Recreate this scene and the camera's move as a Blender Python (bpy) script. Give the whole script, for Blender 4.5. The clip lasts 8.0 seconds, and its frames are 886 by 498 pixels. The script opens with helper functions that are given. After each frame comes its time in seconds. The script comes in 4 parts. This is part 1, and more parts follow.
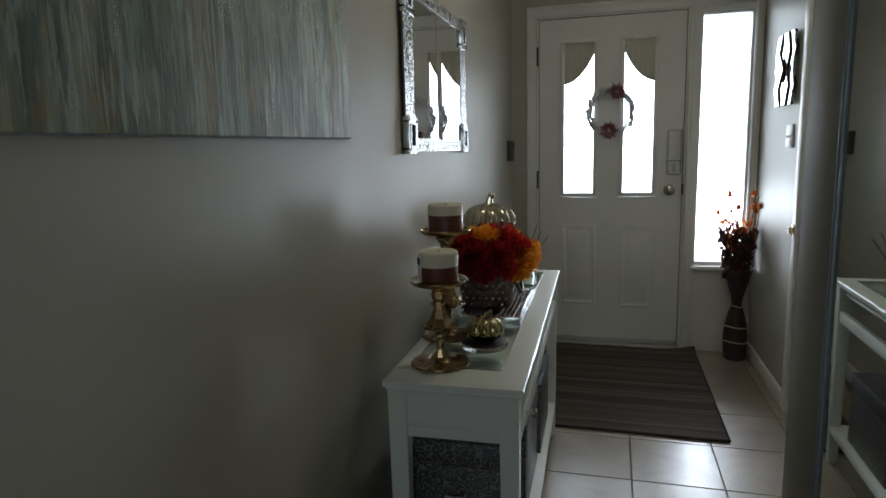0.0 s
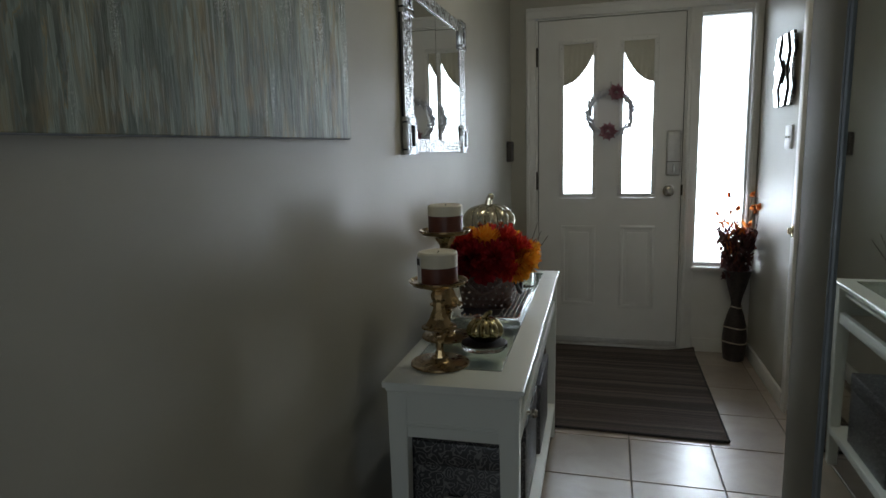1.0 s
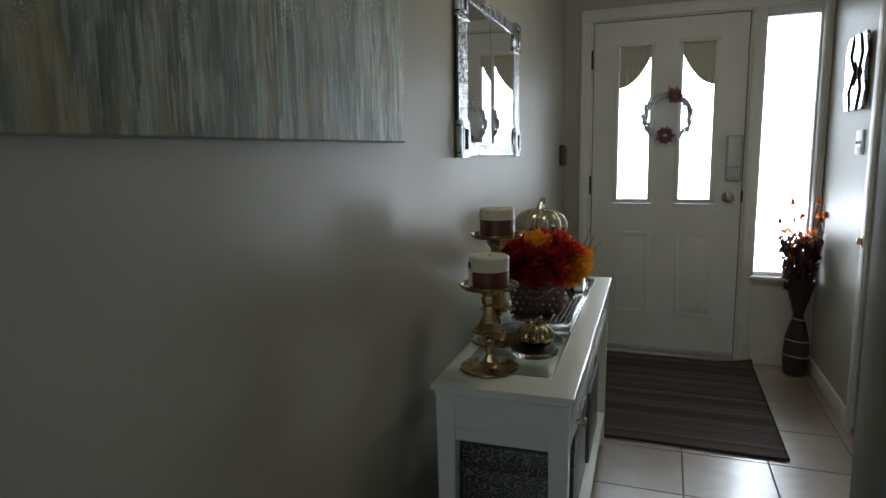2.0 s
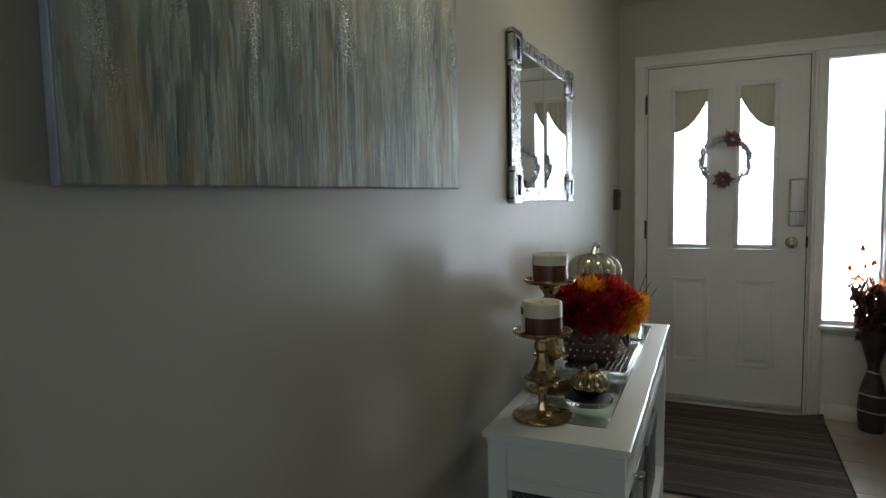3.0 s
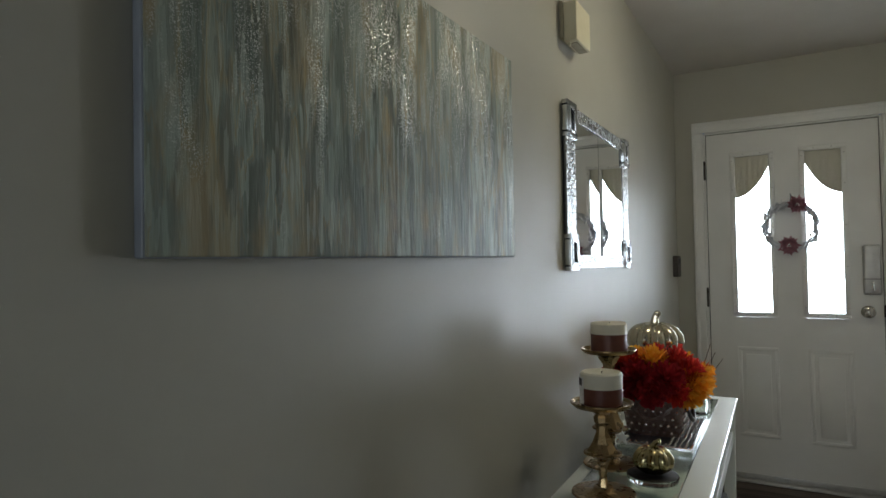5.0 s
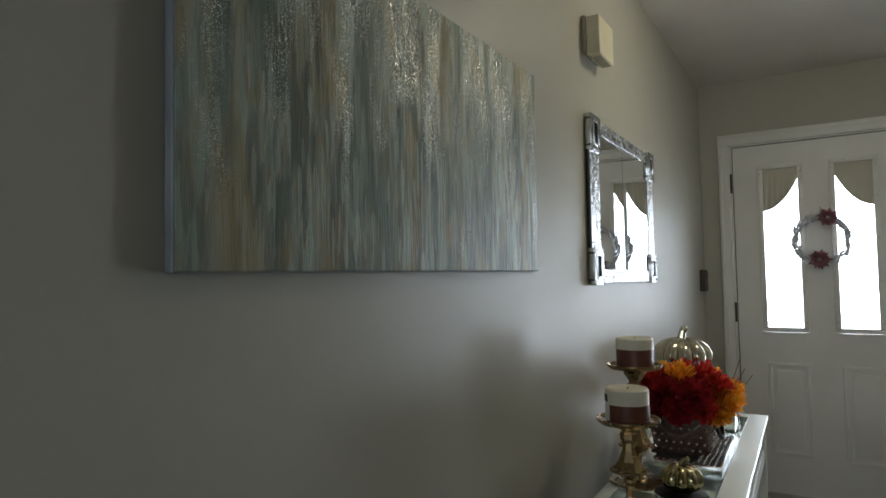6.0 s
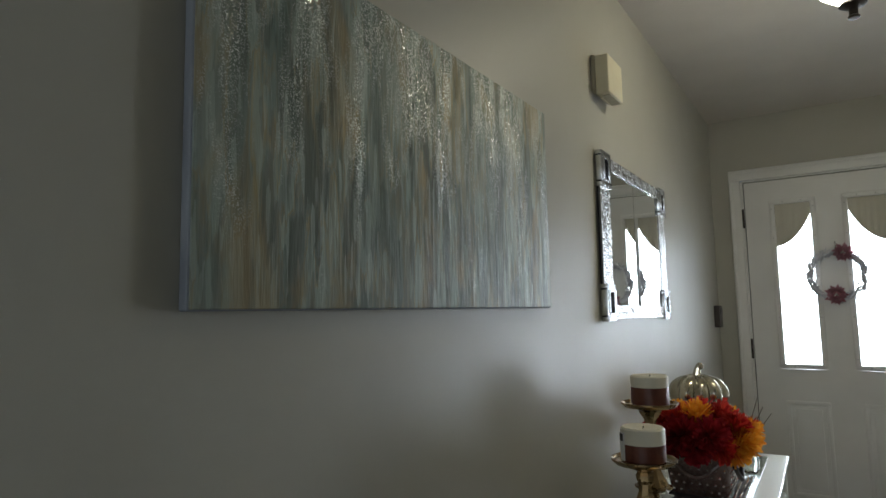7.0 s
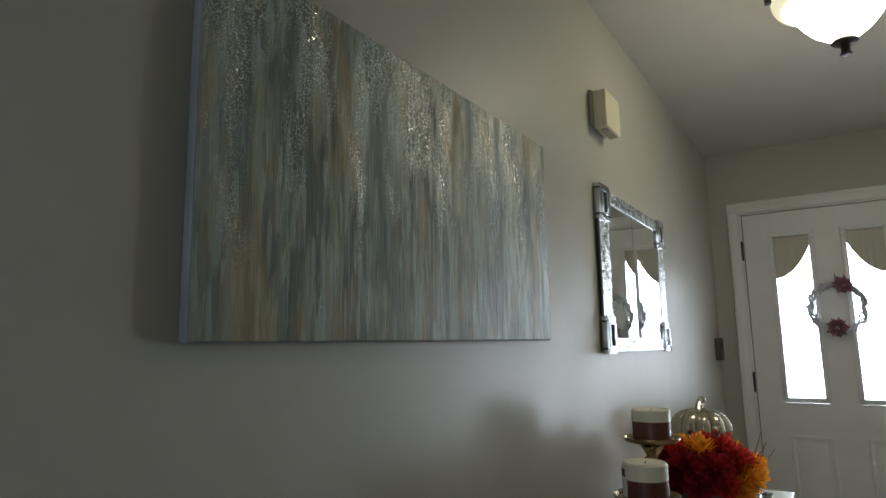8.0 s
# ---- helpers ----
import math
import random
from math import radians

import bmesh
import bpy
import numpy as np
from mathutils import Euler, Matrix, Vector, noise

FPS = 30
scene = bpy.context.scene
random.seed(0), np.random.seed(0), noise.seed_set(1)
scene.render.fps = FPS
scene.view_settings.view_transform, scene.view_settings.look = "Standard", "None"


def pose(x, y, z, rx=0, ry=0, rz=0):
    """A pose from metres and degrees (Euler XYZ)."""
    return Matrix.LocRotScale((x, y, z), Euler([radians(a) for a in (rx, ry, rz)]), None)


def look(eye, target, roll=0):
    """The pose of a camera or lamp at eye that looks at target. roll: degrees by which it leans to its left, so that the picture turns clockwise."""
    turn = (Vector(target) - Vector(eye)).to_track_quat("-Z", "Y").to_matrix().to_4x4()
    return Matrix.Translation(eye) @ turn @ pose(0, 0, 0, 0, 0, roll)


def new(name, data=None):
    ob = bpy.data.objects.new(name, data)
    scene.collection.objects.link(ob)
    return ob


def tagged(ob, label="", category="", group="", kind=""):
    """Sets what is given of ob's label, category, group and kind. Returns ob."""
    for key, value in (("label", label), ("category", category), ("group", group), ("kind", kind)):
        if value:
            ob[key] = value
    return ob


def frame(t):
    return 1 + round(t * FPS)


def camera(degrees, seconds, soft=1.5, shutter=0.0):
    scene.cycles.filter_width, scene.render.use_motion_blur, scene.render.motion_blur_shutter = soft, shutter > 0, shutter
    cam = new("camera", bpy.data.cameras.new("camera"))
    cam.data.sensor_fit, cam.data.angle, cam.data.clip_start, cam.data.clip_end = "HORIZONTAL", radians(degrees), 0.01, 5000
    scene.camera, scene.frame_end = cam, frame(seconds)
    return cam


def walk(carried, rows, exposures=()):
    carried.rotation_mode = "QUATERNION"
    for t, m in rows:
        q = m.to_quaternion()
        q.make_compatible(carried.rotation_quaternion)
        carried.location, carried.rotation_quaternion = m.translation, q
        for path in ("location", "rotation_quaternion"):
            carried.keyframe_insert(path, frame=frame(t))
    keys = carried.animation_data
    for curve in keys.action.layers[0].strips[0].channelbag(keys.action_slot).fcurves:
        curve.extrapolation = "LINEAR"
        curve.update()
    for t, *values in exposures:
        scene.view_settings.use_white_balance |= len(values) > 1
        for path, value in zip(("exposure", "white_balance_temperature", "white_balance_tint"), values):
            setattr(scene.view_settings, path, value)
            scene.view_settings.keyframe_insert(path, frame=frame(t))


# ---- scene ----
cam = camera(71.4, 8.0)

PATH = [
    (0, (0.628, -0.032, 1.27), (0.103, 1.872, 0.957), -1.4),
    (0.5, (0.628, -0.032, 1.269), (0.113, 1.875, 0.957), -1.4),
    (1, (0.627, -0.032, 1.269), (0.104, 1.874, 0.959), -1.4),
    (1.5, (0.622, -0.031, 1.268), (0.02, 1.852, 0.96), -1.2),
    (2.8, (0.62, -0.043, 1.277), (-0.175, 1.78, 1.068), -0.9),
    (3, (0.623, -0.045, 1.277), (-0.21, 1.766, 1.12), -1.0),
    (3.5, (0.623, -0.049, 1.28), (-0.235, 1.757, 1.232), -1.0),
    (4, (0.624, -0.052, 1.281), (-0.29, 1.727, 1.287), -0.9),
    (4.5, (0.624, -0.054, 1.283), (-0.329, 1.704, 1.321), -0.9),
    (6, (0.624, -0.059, 1.285), (-0.427, 1.64, 1.388), -0.9),
    (6.5, (0.623, -0.059, 1.285), (-0.442, 1.626, 1.443), -0.9),
    (7, (0.624, -0.061, 1.288), (-0.451, 1.612, 1.505), -0.9),
    (7.5, (0.624, -0.062, 1.288), (-0.442, 1.608, 1.562), -0.9),
    (8, (0.625, -0.064, 1.289), (-0.44, 1.599, 1.607), -0.8),
]
walk(cam, [(t, look(eye, target, roll)) for t, eye, target, roll in PATH],
     [(0, -0.30), (1.5, -0.30), (3.0, 0.05), (3.5, 0.0), (4.0, -0.02), (4.5, 0.20), (6.0, 0.22), (8, 0.25)])

# ---- world and lights ----
world = bpy.data.worlds.new("World")
scene.world = world
world.use_nodes = True
wn = world.node_tree
sky = wn.nodes.new("ShaderNodeTexSky")
sky.sky_type, sky.sun_disc = "NISHITA", False
sky.sun_elevation, sky.sun_rotation = radians(48), radians(200)
wn.links.new(sky.outputs["Color"], wn.nodes["Background"].inputs["Color"])
wn.nodes["Background"].inputs["Strength"].default_value = 0.1


def area_lamp(name, m, sx, sy, radiance, colour, spread=180):
    d = bpy.data.lights.new(name, "AREA")
    d.shape, d.size, d.size_y = "RECTANGLE", sx, sy
    d.energy, d.color = radiance * math.pi * sx * sy, colour
    d.spread = radians(spread)
    ob = new(name, d)
    ob.matrix_world = m
    return ob


DAY = (0.79, 0.885, 1.0)
area_lamp("daylight_sidelight_upper", pose(1.257, 4.07, 1.52, -90), 0.30, 1.05, 2.2, DAY, 90)
area_lamp("daylight_sidelight_lower", pose(1.257, 4.07, 0.77, -90), 0.30, 0.45, 11.0, DAY, 80)
area_lamp("daylight_door_panes", pose(0.600, 4.05, 1.43, -90), 0.64, 1.00, 3.1, DAY, 90)
area_lamp("daylight_rear_window", pose(1.0, -3.46, 1.45, 90), 1.3, 1.1, 3.7, (0.80, 0.90, 1.0))
bulb = bpy.data.lights.new("ceiling_bulb", "POINT")
bulb.energy, bulb.color, bulb.shadow_soft_size = 1.8, (1.0, 0.92, 0.74), 0.06
new("ceiling_bulb", bulb).location = (0.717, 2.114, 2.345)


# ---- node helpers and materials ----
def mat(name, colour=(0.5, 0.5, 0.5), rough=0.5, metal=0.0, spec=0.5):
    m = bpy.data.materials.new(name)
    m.use_nodes = True
    b = m.node_tree.nodes["Principled BSDF"]
    b.inputs["Base Color"].default_value = (*colour, 1)
    b.inputs["Roughness"].default_value = rough
    b.inputs["Metallic"].default_value = metal
    b.inputs["Specular IOR Level"].default_value = spec
    return m


def N(m, kind, **values):
    n = m.node_tree.nodes.new(kind)
    for k, v in values.items():
        n.inputs[k].default_value = v
    return n


def L(m, a, b):
    m.node_tree.links.new(a, b)


def bsdf(m):
    return m.node_tree.nodes["Principled BSDF"]


def coords(m, scale=(1, 1, 1), world_space=True):
    mp = N(m, "ShaderNodeMapping")
    mp.inputs["Scale"].default_value = scale
    if world_space:
        L(m, N(m, "ShaderNodeNewGeometry").outputs["Position"], mp.inputs["Vector"])
    else:
        L(m, N(m, "ShaderNodeTexCoord").outputs["Object"], mp.inputs["Vector"])
    return mp.outputs["Vector"]


def noise_of(m, vec, scale, detail=4.0, rough=0.55, distortion=0.0):
    n = N(m, "ShaderNodeTexNoise", Scale=scale, Detail=detail, Roughness=rough, Distortion=distortion)
    L(m, vec, n.inputs["Vector"])
    return n.outputs["Fac"]


def ramp(m, fac, *stops):
    r = N(m, "ShaderNodeValToRGB")
    e = r.color_ramp.elements
    while len(e) < len(stops):
        e.new(0.5)
    for el, (p, c) in zip(e, stops):
        el.position = p
        el.color = (*c, 1) if len(c) == 3 else c
    L(m, fac, r.inputs["Fac"])
    return r.outputs["Color"]


def grey(v):
    return (v, v, v)


def bump(m, height, strength=0.2, distance=0.002, after=None):
    b = N(m, "ShaderNodeBump", Strength=strength, Distance=distance)
    L(m, height, b.inputs["Height"])
    if after:
        L(m, after, b.inputs["Normal"])
    L(m, b.outputs["Normal"], bsdf(m).inputs["Normal"])
    return b.outputs["Normal"]


def mix(m, fac, a, b, mode="MIX"):
    n = N(m, "ShaderNodeMix")
    n.data_type, n.blend_type = "RGBA", mode
    for sock, v in ((n.inputs[0], fac), (n.inputs[6], a), (n.inputs[7], b)):
        if isinstance(v, (int, float)):
            sock.default_value = v
        elif isinstance(v, tuple):
            sock.default_value = (*v, 1)
        else:
            L(m, v, sock)
    return n.outputs[2]


def varied(name, c1, c2, scale, rough=(0.4, 0.6), metal=0.0, bump_scale=0, bump_strength=0.1, bump_dist=0.001, stretch=(1, 1, 1), spec=0.5):
    """Colour drifting between two tones, roughness drifting as well, fine relief."""
    m = mat(name, c1, rough[0], metal, spec)
    v = coords(m, stretch)
    f = noise_of(m, v, scale, 5)
    L(m, ramp(m, f, (0.3, c1), (0.7, c2)), bsdf(m).inputs["Base Color"])
    f2 = noise_of(m, v, scale * 3.1, 4)
    L(m, ramp(m, f2, (0.3, grey(rough[0])), (0.7, grey(rough[1]))), bsdf(m).inputs["Roughness"])
    if bump_scale:
        bump(m, noise_of(m, v, bump_scale, 3), bump_strength, bump_dist)
    return m


WALL = varied("wall_paint", (0.445, 0.432, 0.378), (0.475, 0.458, 0.40), 1.7, (0.38, 0.45), 0, 260, 0.10, 0.001, spec=0.22)
# flatter, darkened wall paint: the closet end's shade is in its base colour
SHADEWALL = varied("shaded_wall_paint", (0.27, 0.265, 0.235), (0.30, 0.29, 0.26), 2.2, (0.65, 0.75), 0, 200, 0.1, 0.001, spec=0.25)
CEIL = varied("ceiling_paint", (0.58, 0.54, 0.49), (0.64, 0.60, 0.54), 2.5, (0.8, 0.9), 0, 60, 0.25, 0.003)
TRIM = varied("trim_paint", (0.74, 0.73, 0.70), (0.80, 0.79, 0.77), 6, (0.30, 0.42), 0, 90, 0.05, 0.001)
DOORP = varied("door_paint", (0.72, 0.71, 0.69), (0.78, 0.77, 0.75), 4, (0.36, 0.46), 0, 150, 0.08, 0.001)
WHITE = mat("white_lacquer", (0.765, 0.795, 0.75), 0.3)
L(WHITE, ramp(WHITE, noise_of(WHITE, coords(WHITE), 2.5, 3), (0.3, (0.75, 0.78, 0.735)), (0.7, (0.78, 0.81, 0.765))), bsdf(WHITE).inputs["Base Color"])
GLOSSWHITE = mat("polished_white_lacquer", (0.76, 0.79, 0.76), 0.10)
bsdf(GLOSSWHITE).inputs["Coat Weight"].default_value = 1.0
GROUT = varied("grout", (0.16, 0.14, 0.12), (0.24, 0.21, 0.18), 20, (0.8, 0.95), 0, 200, 0.3, 0.002)

TILE = mat("floor_tile", (0.5, 0.44, 0.36), 0.2)
_v = coords(TILE)
_o = N(TILE, "ShaderNodeObjectInfo")
_f = noise_of(TILE, _v, 5.5, 6, 0.6, 0.6)
_c = ramp(TILE, _f, (0.25, (0.31, 0.24, 0.18)), (0.55, (0.40, 0.32, 0.25)), (0.8, (0.46, 0.385, 0.31)))
_k = N(TILE, "ShaderNodeMapRange")
_k.inputs["To Min"].default_value, _k.inputs["To Max"].default_value = 0.9, 1.06
L(TILE, _o.outputs["Random"], _k.inputs["Value"])
_m = N(TILE, "ShaderNodeVectorMath")
_m.operation = "SCALE"
L(TILE, _c, _m.inputs[0])
L(TILE, _k.outputs["Result"], _m.inputs["Scale"])
L(TILE, _m.outputs["Vector"], bsdf(TILE).inputs["Base Color"])
bsdf(TILE).inputs["Roughness"].default_value = 0.34
bsdf(TILE).inputs["Specular IOR Level"].default_value = 1.0
bsdf(TILE).inputs["Coat Weight"].default_value = 1.0
bsdf(TILE).inputs["Coat Roughness"].default_value = 0.25
bsdf(TILE).inputs["Coat IOR"].default_value = 1.8
bump(TILE, noise_of(TILE, _v, 6, 2), 0.06, 0.002)

RUG = mat("striped_rug", (0.1, 0.08, 0.07), 0.78, 0, 0.22)
_v = coords(RUG, (0.35, 1, 1))
_w = N(RUG, "ShaderNodeSeparateXYZ")
L(RUG, coords(RUG), _w.inputs[0])
_band = N(RUG, "ShaderNodeTexNoise", Scale=11.0, Detail=3.0, Roughness=0.7)
_band.noise_dimensions = "1D"
L(RUG, _w.outputs["Y"], _band.inputs["W"])
_fine = N(RUG, "ShaderNodeTexNoise", Scale=70.0, Detail=2.0)
_fine.noise_dimensions = "1D"
L(RUG, _w.outputs["Y"], _fine.inputs["W"])
_c = ramp(RUG, _band.outputs["Fac"], (0.40, (0.012, 0.009, 0.009)), (0.46, (0.095, 0.067, 0.053)), (0.52, (0.022, 0.015, 0.013)), (0.58, (0.17, 0.13, 0.108)))
_c = mix(RUG, 0.35, _c, ramp(RUG, _fine.outputs["Fac"], (0.3, (0.03, 0.025, 0.023)), (0.7, (0.17, 0.14, 0.125))))
_c = mix(RUG, 0.32, _c, ramp(RUG, noise_of(RUG, coords(RUG), 180, 3), (0.3, (0.025, 0.02, 0.02)), (0.7, (0.17, 0.14, 0.13))))
L(RUG, _c, bsdf(RUG).inputs["Base Color"])
bump(RUG, mix(RUG, 0.5, _fine.outputs["Fac"], noise_of(RUG, _v, 260, 3)), 1.0, 0.006)
RUGEDGE = varied("rug_binding", (0.02, 0.017, 0.016), (0.035, 0.03, 0.028), 60, (0.8, 0.95), 0, 300, 0.5, 0.002)

# painted canvas: vertical dragged streaks of grey-blue, sage and ochre, with patches of glitter
CANVAS = mat("streaked_canvas_paint", (0.3, 0.3, 0.3), 0.45, 0, 0.26)


def strokes(m, across, along, wobble, smooth):
    """Random number and soft edge distance of long upright brush dabs."""
    base = coords(m, (1, across, along))
    nz = N(m, "ShaderNodeTexNoise", Scale=wobble[0], Detail=3.0, Roughness=0.6)
    L(m, base, nz.inputs["Vector"])
    ad = N(m, "ShaderNodeVectorMath")
    ad.operation = "MULTIPLY_ADD"
    ad.inputs[1].default_value = (0.0, wobble[1], wobble[1] * 1.6)
    L(m, nz.outputs["Color"], ad.inputs[0])
    L(m, base, ad.inputs[2])
    vo = N(m, "ShaderNodeTexVoronoi", Scale=1.0)
    vo.feature = "SMOOTH_F1"
    vo.inputs["Smoothness"].default_value = smooth
    L(m, ad.outputs[0], vo.inputs["Vector"])
    sp = N(m, "ShaderNodeSeparateColor")
    L(m, vo.outputs["Color"], sp.inputs[0])
    return sp.outputs[0], sp.outputs[1]


_wide, _ = strokes(CANVAS, 30.0, 6.0, (1.8, 0.9), 0.8)
_mid, _mid2 = strokes(CANVAS, 62.0, 9.5, (1.6, 0.9), 0.6)
_thin, _thin2 = strokes(CANVAS, 150.0, 17.0, (1.2, 0.7), 0.25)
_b = noise_of(CANVAS, coords(CANVAS, (1, 1, 0.10)), 70, 4, 0.6, 0.3)
_d = noise_of(CANVAS, coords(CANVAS, (1, 1, 0.5)), 4.5, 3, 0.5, 0.2)
_tones = ((0.28, (0.148, 0.179, 0.149)), (0.40, (0.239, 0.307, 0.262)), (0.47, (0.323, 0.299, 0.199)), (0.54, (0.296, 0.367, 0.320)), (0.61, (0.477, 0.382, 0.206)), (0.72, (0.436, 0.515, 0.454)))
_c = ramp(CANVAS, _wide, *_tones)
_c = mix(CANVAS, ramp(CANVAS, _mid2, (0.38, grey(0.0)), (0.62, grey(0.75))), _c, ramp(CANVAS, _mid, *_tones))
_c = mix(CANVAS, ramp(CANVAS, _thin2, (0.50, grey(0.0)), (0.68, grey(0.42))), _c,
         ramp(CANVAS, _thin, (0.32, (0.127, 0.149, 0.128)), (0.46, (0.351, 0.404, 0.348)), (0.56, (0.436, 0.367, 0.228)), (0.70, (0.660, 0.762, 0.696))))
_c = mix(CANVAS, ramp(CANVAS, _d, (0.42, grey(0.0)), (0.66, grey(0.5))), _c, (0.245, 0.307, 0.270))
_c = mix(CANVAS, 0.16, _c, ramp(CANVAS, _b, (0.35, grey(0.08)), (0.65, grey(0.45))))
_zone = noise_of(CANVAS, coords(CANVAS, (1, 1, 0.32)), 11, 4, 0.6, 0.4)
_c = mix(CANVAS, ramp(CANVAS, _zone, (0.30, grey(0.35)), (0.48, grey(0.08)), (0.53, grey(0.12)), (0.64, grey(0.6))), _c,
         ramp(CANVAS, _zone, (0.34, (0.178, 0.247, 0.236)), (0.46, (0.276, 0.299, 0.259)), (0.59, (0.414, 0.316, 0.172))))
_gv = N(CANVAS, "ShaderNodeTexVoronoi", Scale=560.0)
L(CANVAS, coords(CANVAS), _gv.inputs["Vector"])
_gsel = N(CANVAS, "ShaderNodeSeparateColor")
L(CANVAS, _gv.outputs["Color"], _gsel.inputs[0])
_gz = N(CANVAS, "ShaderNodeSeparateXYZ")
L(CANVAS, coords(CANVAS, (1, 1, 1), False), _gz.inputs[0])
# glitter made denser towards the top, painting in the ceiling lamp's glints
_glint_rise = ramp(CANVAS, _gz.outputs["Z"], (0.10, grey(0.44)), (0.36, grey(0.62)))
_patch = mix(CANVAS, 0.5, noise_of(CANVAS, coords(CANVAS, (1, 1, 0.25)), 16, 4, 0.6, 0.3), _glint_rise)
_patch = ramp(CANVAS, _patch, (0.515, grey(0)), (0.62, grey(1)))
_pick = N(CANVAS, "ShaderNodeMath")
_pick.operation = "GREATER_THAN"
_pick.inputs[1].default_value = 0.72
L(CANVAS, _gsel.outputs[0], _pick.inputs[0])
_glit = mix(CANVAS, 1.0, _patch, _pick.outputs[0], "MULTIPLY")
_c = mix(CANVAS, _glit, _c, (0.95, 0.97, 0.96))
L(CANVAS, _c, bsdf(CANVAS).inputs["Base Color"])
L(CANVAS, _glit, bsdf(CANVAS).inputs["Metallic"])
L(CANVAS, mix(CANVAS, _glit, ramp(CANVAS, _b, (0.3, grey(0.66)), (0.7, grey(0.46))), (0.24, 0.24, 0.24)), bsdf(CANVAS).inputs["Roughness"])
_tilt = N(CANVAS, "ShaderNodeVectorMath")
_tilt.operation = "SUBTRACT"
_tilt.inputs[1].default_value = (0.5, 0.5, 0.5)
L(CANVAS, _gv.outputs["Color"], _tilt.inputs[0])
_tm = N(CANVAS, "ShaderNodeVectorMath")
_tm.operation = "MULTIPLY"
L(CANVAS, _tilt.outputs[0], _tm.inputs[0])
_gm = N(CANVAS, "ShaderNodeVectorMath")
_gm.operation = "SCALE"
_gm.inputs["Scale"].default_value = 0.95
L(CANVAS, _glit, _gm.inputs[0])
L(CANVAS, _gm.outputs[0], _tm.inputs[1])
_bn = N(CANVAS, "ShaderNodeBump", Strength=0.6, Distance=0.003)
L(CANVAS, _b, _bn.inputs["Height"])
_ad = N(CANVAS, "ShaderNodeVectorMath")
L(CANVAS, _bn.outputs["Normal"], _ad.inputs[0])
L(CANVAS, _tm.outputs[0], _ad.inputs[1])
_nn = N(CANVAS, "ShaderNodeVectorMath")
_nn.operation = "NORMALIZE"
L(CANVAS, _ad.outputs[0], _nn.inputs[0])
L(CANVAS, _nn.outputs[0], bsdf(CANVAS).inputs["Normal"])
CANVASEDGE = varied("canvas_edge_paint", (0.24, 0.26, 0.30), (0.36, 0.39, 0.43), 30, (0.35, 0.5), 0, 400, 0.2, 0.001, (1, 1, 0.3))

MIRROR = mat("mirror_glass", (0.88, 0.90, 0.90), 0.012, 1.0)
CLOSETM = mat("closet_mirror_glass", (0.62, 0.65, 0.63), 0.02, 1.0)
MOSAIC = mat("mosaic_mirror_shard", (0.86, 0.87, 0.88), 0.06, 1.0)
_g = N(MOSAIC, "ShaderNodeNewGeometry")
L(MOSAIC, ramp(MOSAIC, _g.outputs["Random Per Island"], (0.0, grey(0.6)), (0.35, grey(0.85)), (1.0, grey(0.95))), bsdf(MOSAIC).inputs["Base Color"])
L(MOSAIC, ramp(MOSAIC, noise_of(MOSAIC, coords(MOSAIC), 90, 2), (0.35, grey(0.16)), (0.7, grey(0.40))), bsdf(MOSAIC).inputs["Roughness"])
SAUCER = varied("dark_saucer_glaze", (0.016, 0.013, 0.012), (0.024, 0.02, 0.018), 30, (0.45, 0.6), spec=0.25)
TRAYB = varied("dark_tray_glass", (0.05, 0.045, 0.06), (0.08, 0.07, 0.09), 20, (0.3, 0.4))
STEELBLUE = varied("pale_anodised_metal", (0.22, 0.25, 0.28), (0.28, 0.31, 0.34), 30, (0.4, 0.55), 0.5)
MGROUT = varied("mosaic_grout", (0.12, 0.12, 0.115), (0.20, 0.20, 0.19), 80, (0.7, 0.9), spec=0.15)
SILVER = varied("brushed_silver", (0.70, 0.71, 0.73), (0.80, 0.81, 0.82), 20, (0.16, 0.28), 1.0)
BEVELMIR = varied("bevelled_mirror_silver", (0.50, 0.51, 0.52), (0.62, 0.63, 0.64), 60, (0.16, 0.28), 1.0)
DARKMIR = mat("dark_mirror", (0.10, 0.10, 0.11), 0.05, 1.0)
BLACK = varied("black_plastic", (0.014, 0.013, 0.013), (0.025, 0.023, 0.022), 30, (0.35, 0.5))
DARKBROWN = varied("dark_brown_plastic", (0.045, 0.036, 0.03), (0.065, 0.052, 0.045), 25, (0.4, 0.55))
BRONZE = varied("dark_bronze", (0.03, 0.024, 0.02), (0.06, 0.05, 0.04), 40, (0.35, 0.55), 0.7)
BRASS = varied("polished_brass", (0.50, 0.38, 0.20), (0.60, 0.48, 0.28), 30, (0.14, 0.28), 1.0)
NICKEL = varied("tarnished_nickel", (0.36, 0.33, 0.29), (0.50, 0.47, 0.42), 60, (0.12, 0.3), 1.0)
GOLD = varied("antique_gold", (0.26, 0.18, 0.09), (0.34, 0.245, 0.13), 14, (0.24, 0.32), 1.0, 260, 0.015, 0.0003)
CHAMP = varied("mercury_champagne_glass", (0.42, 0.385, 0.29), (0.58, 0.545, 0.44), 35, (0.10, 0.22), 0.85)
GOLDP = varied("shiny_gold_ceramic", (0.30, 0.25, 0.12), (0.44, 0.38, 0.22), 40, (0.10, 0.2), 1.0)
CREAM = varied("cream_wax", (0.74, 0.69, 0.55), (0.80, 0.75, 0.62), 30, (0.4, 0.55), 0, 90, 0.06, 0.001)
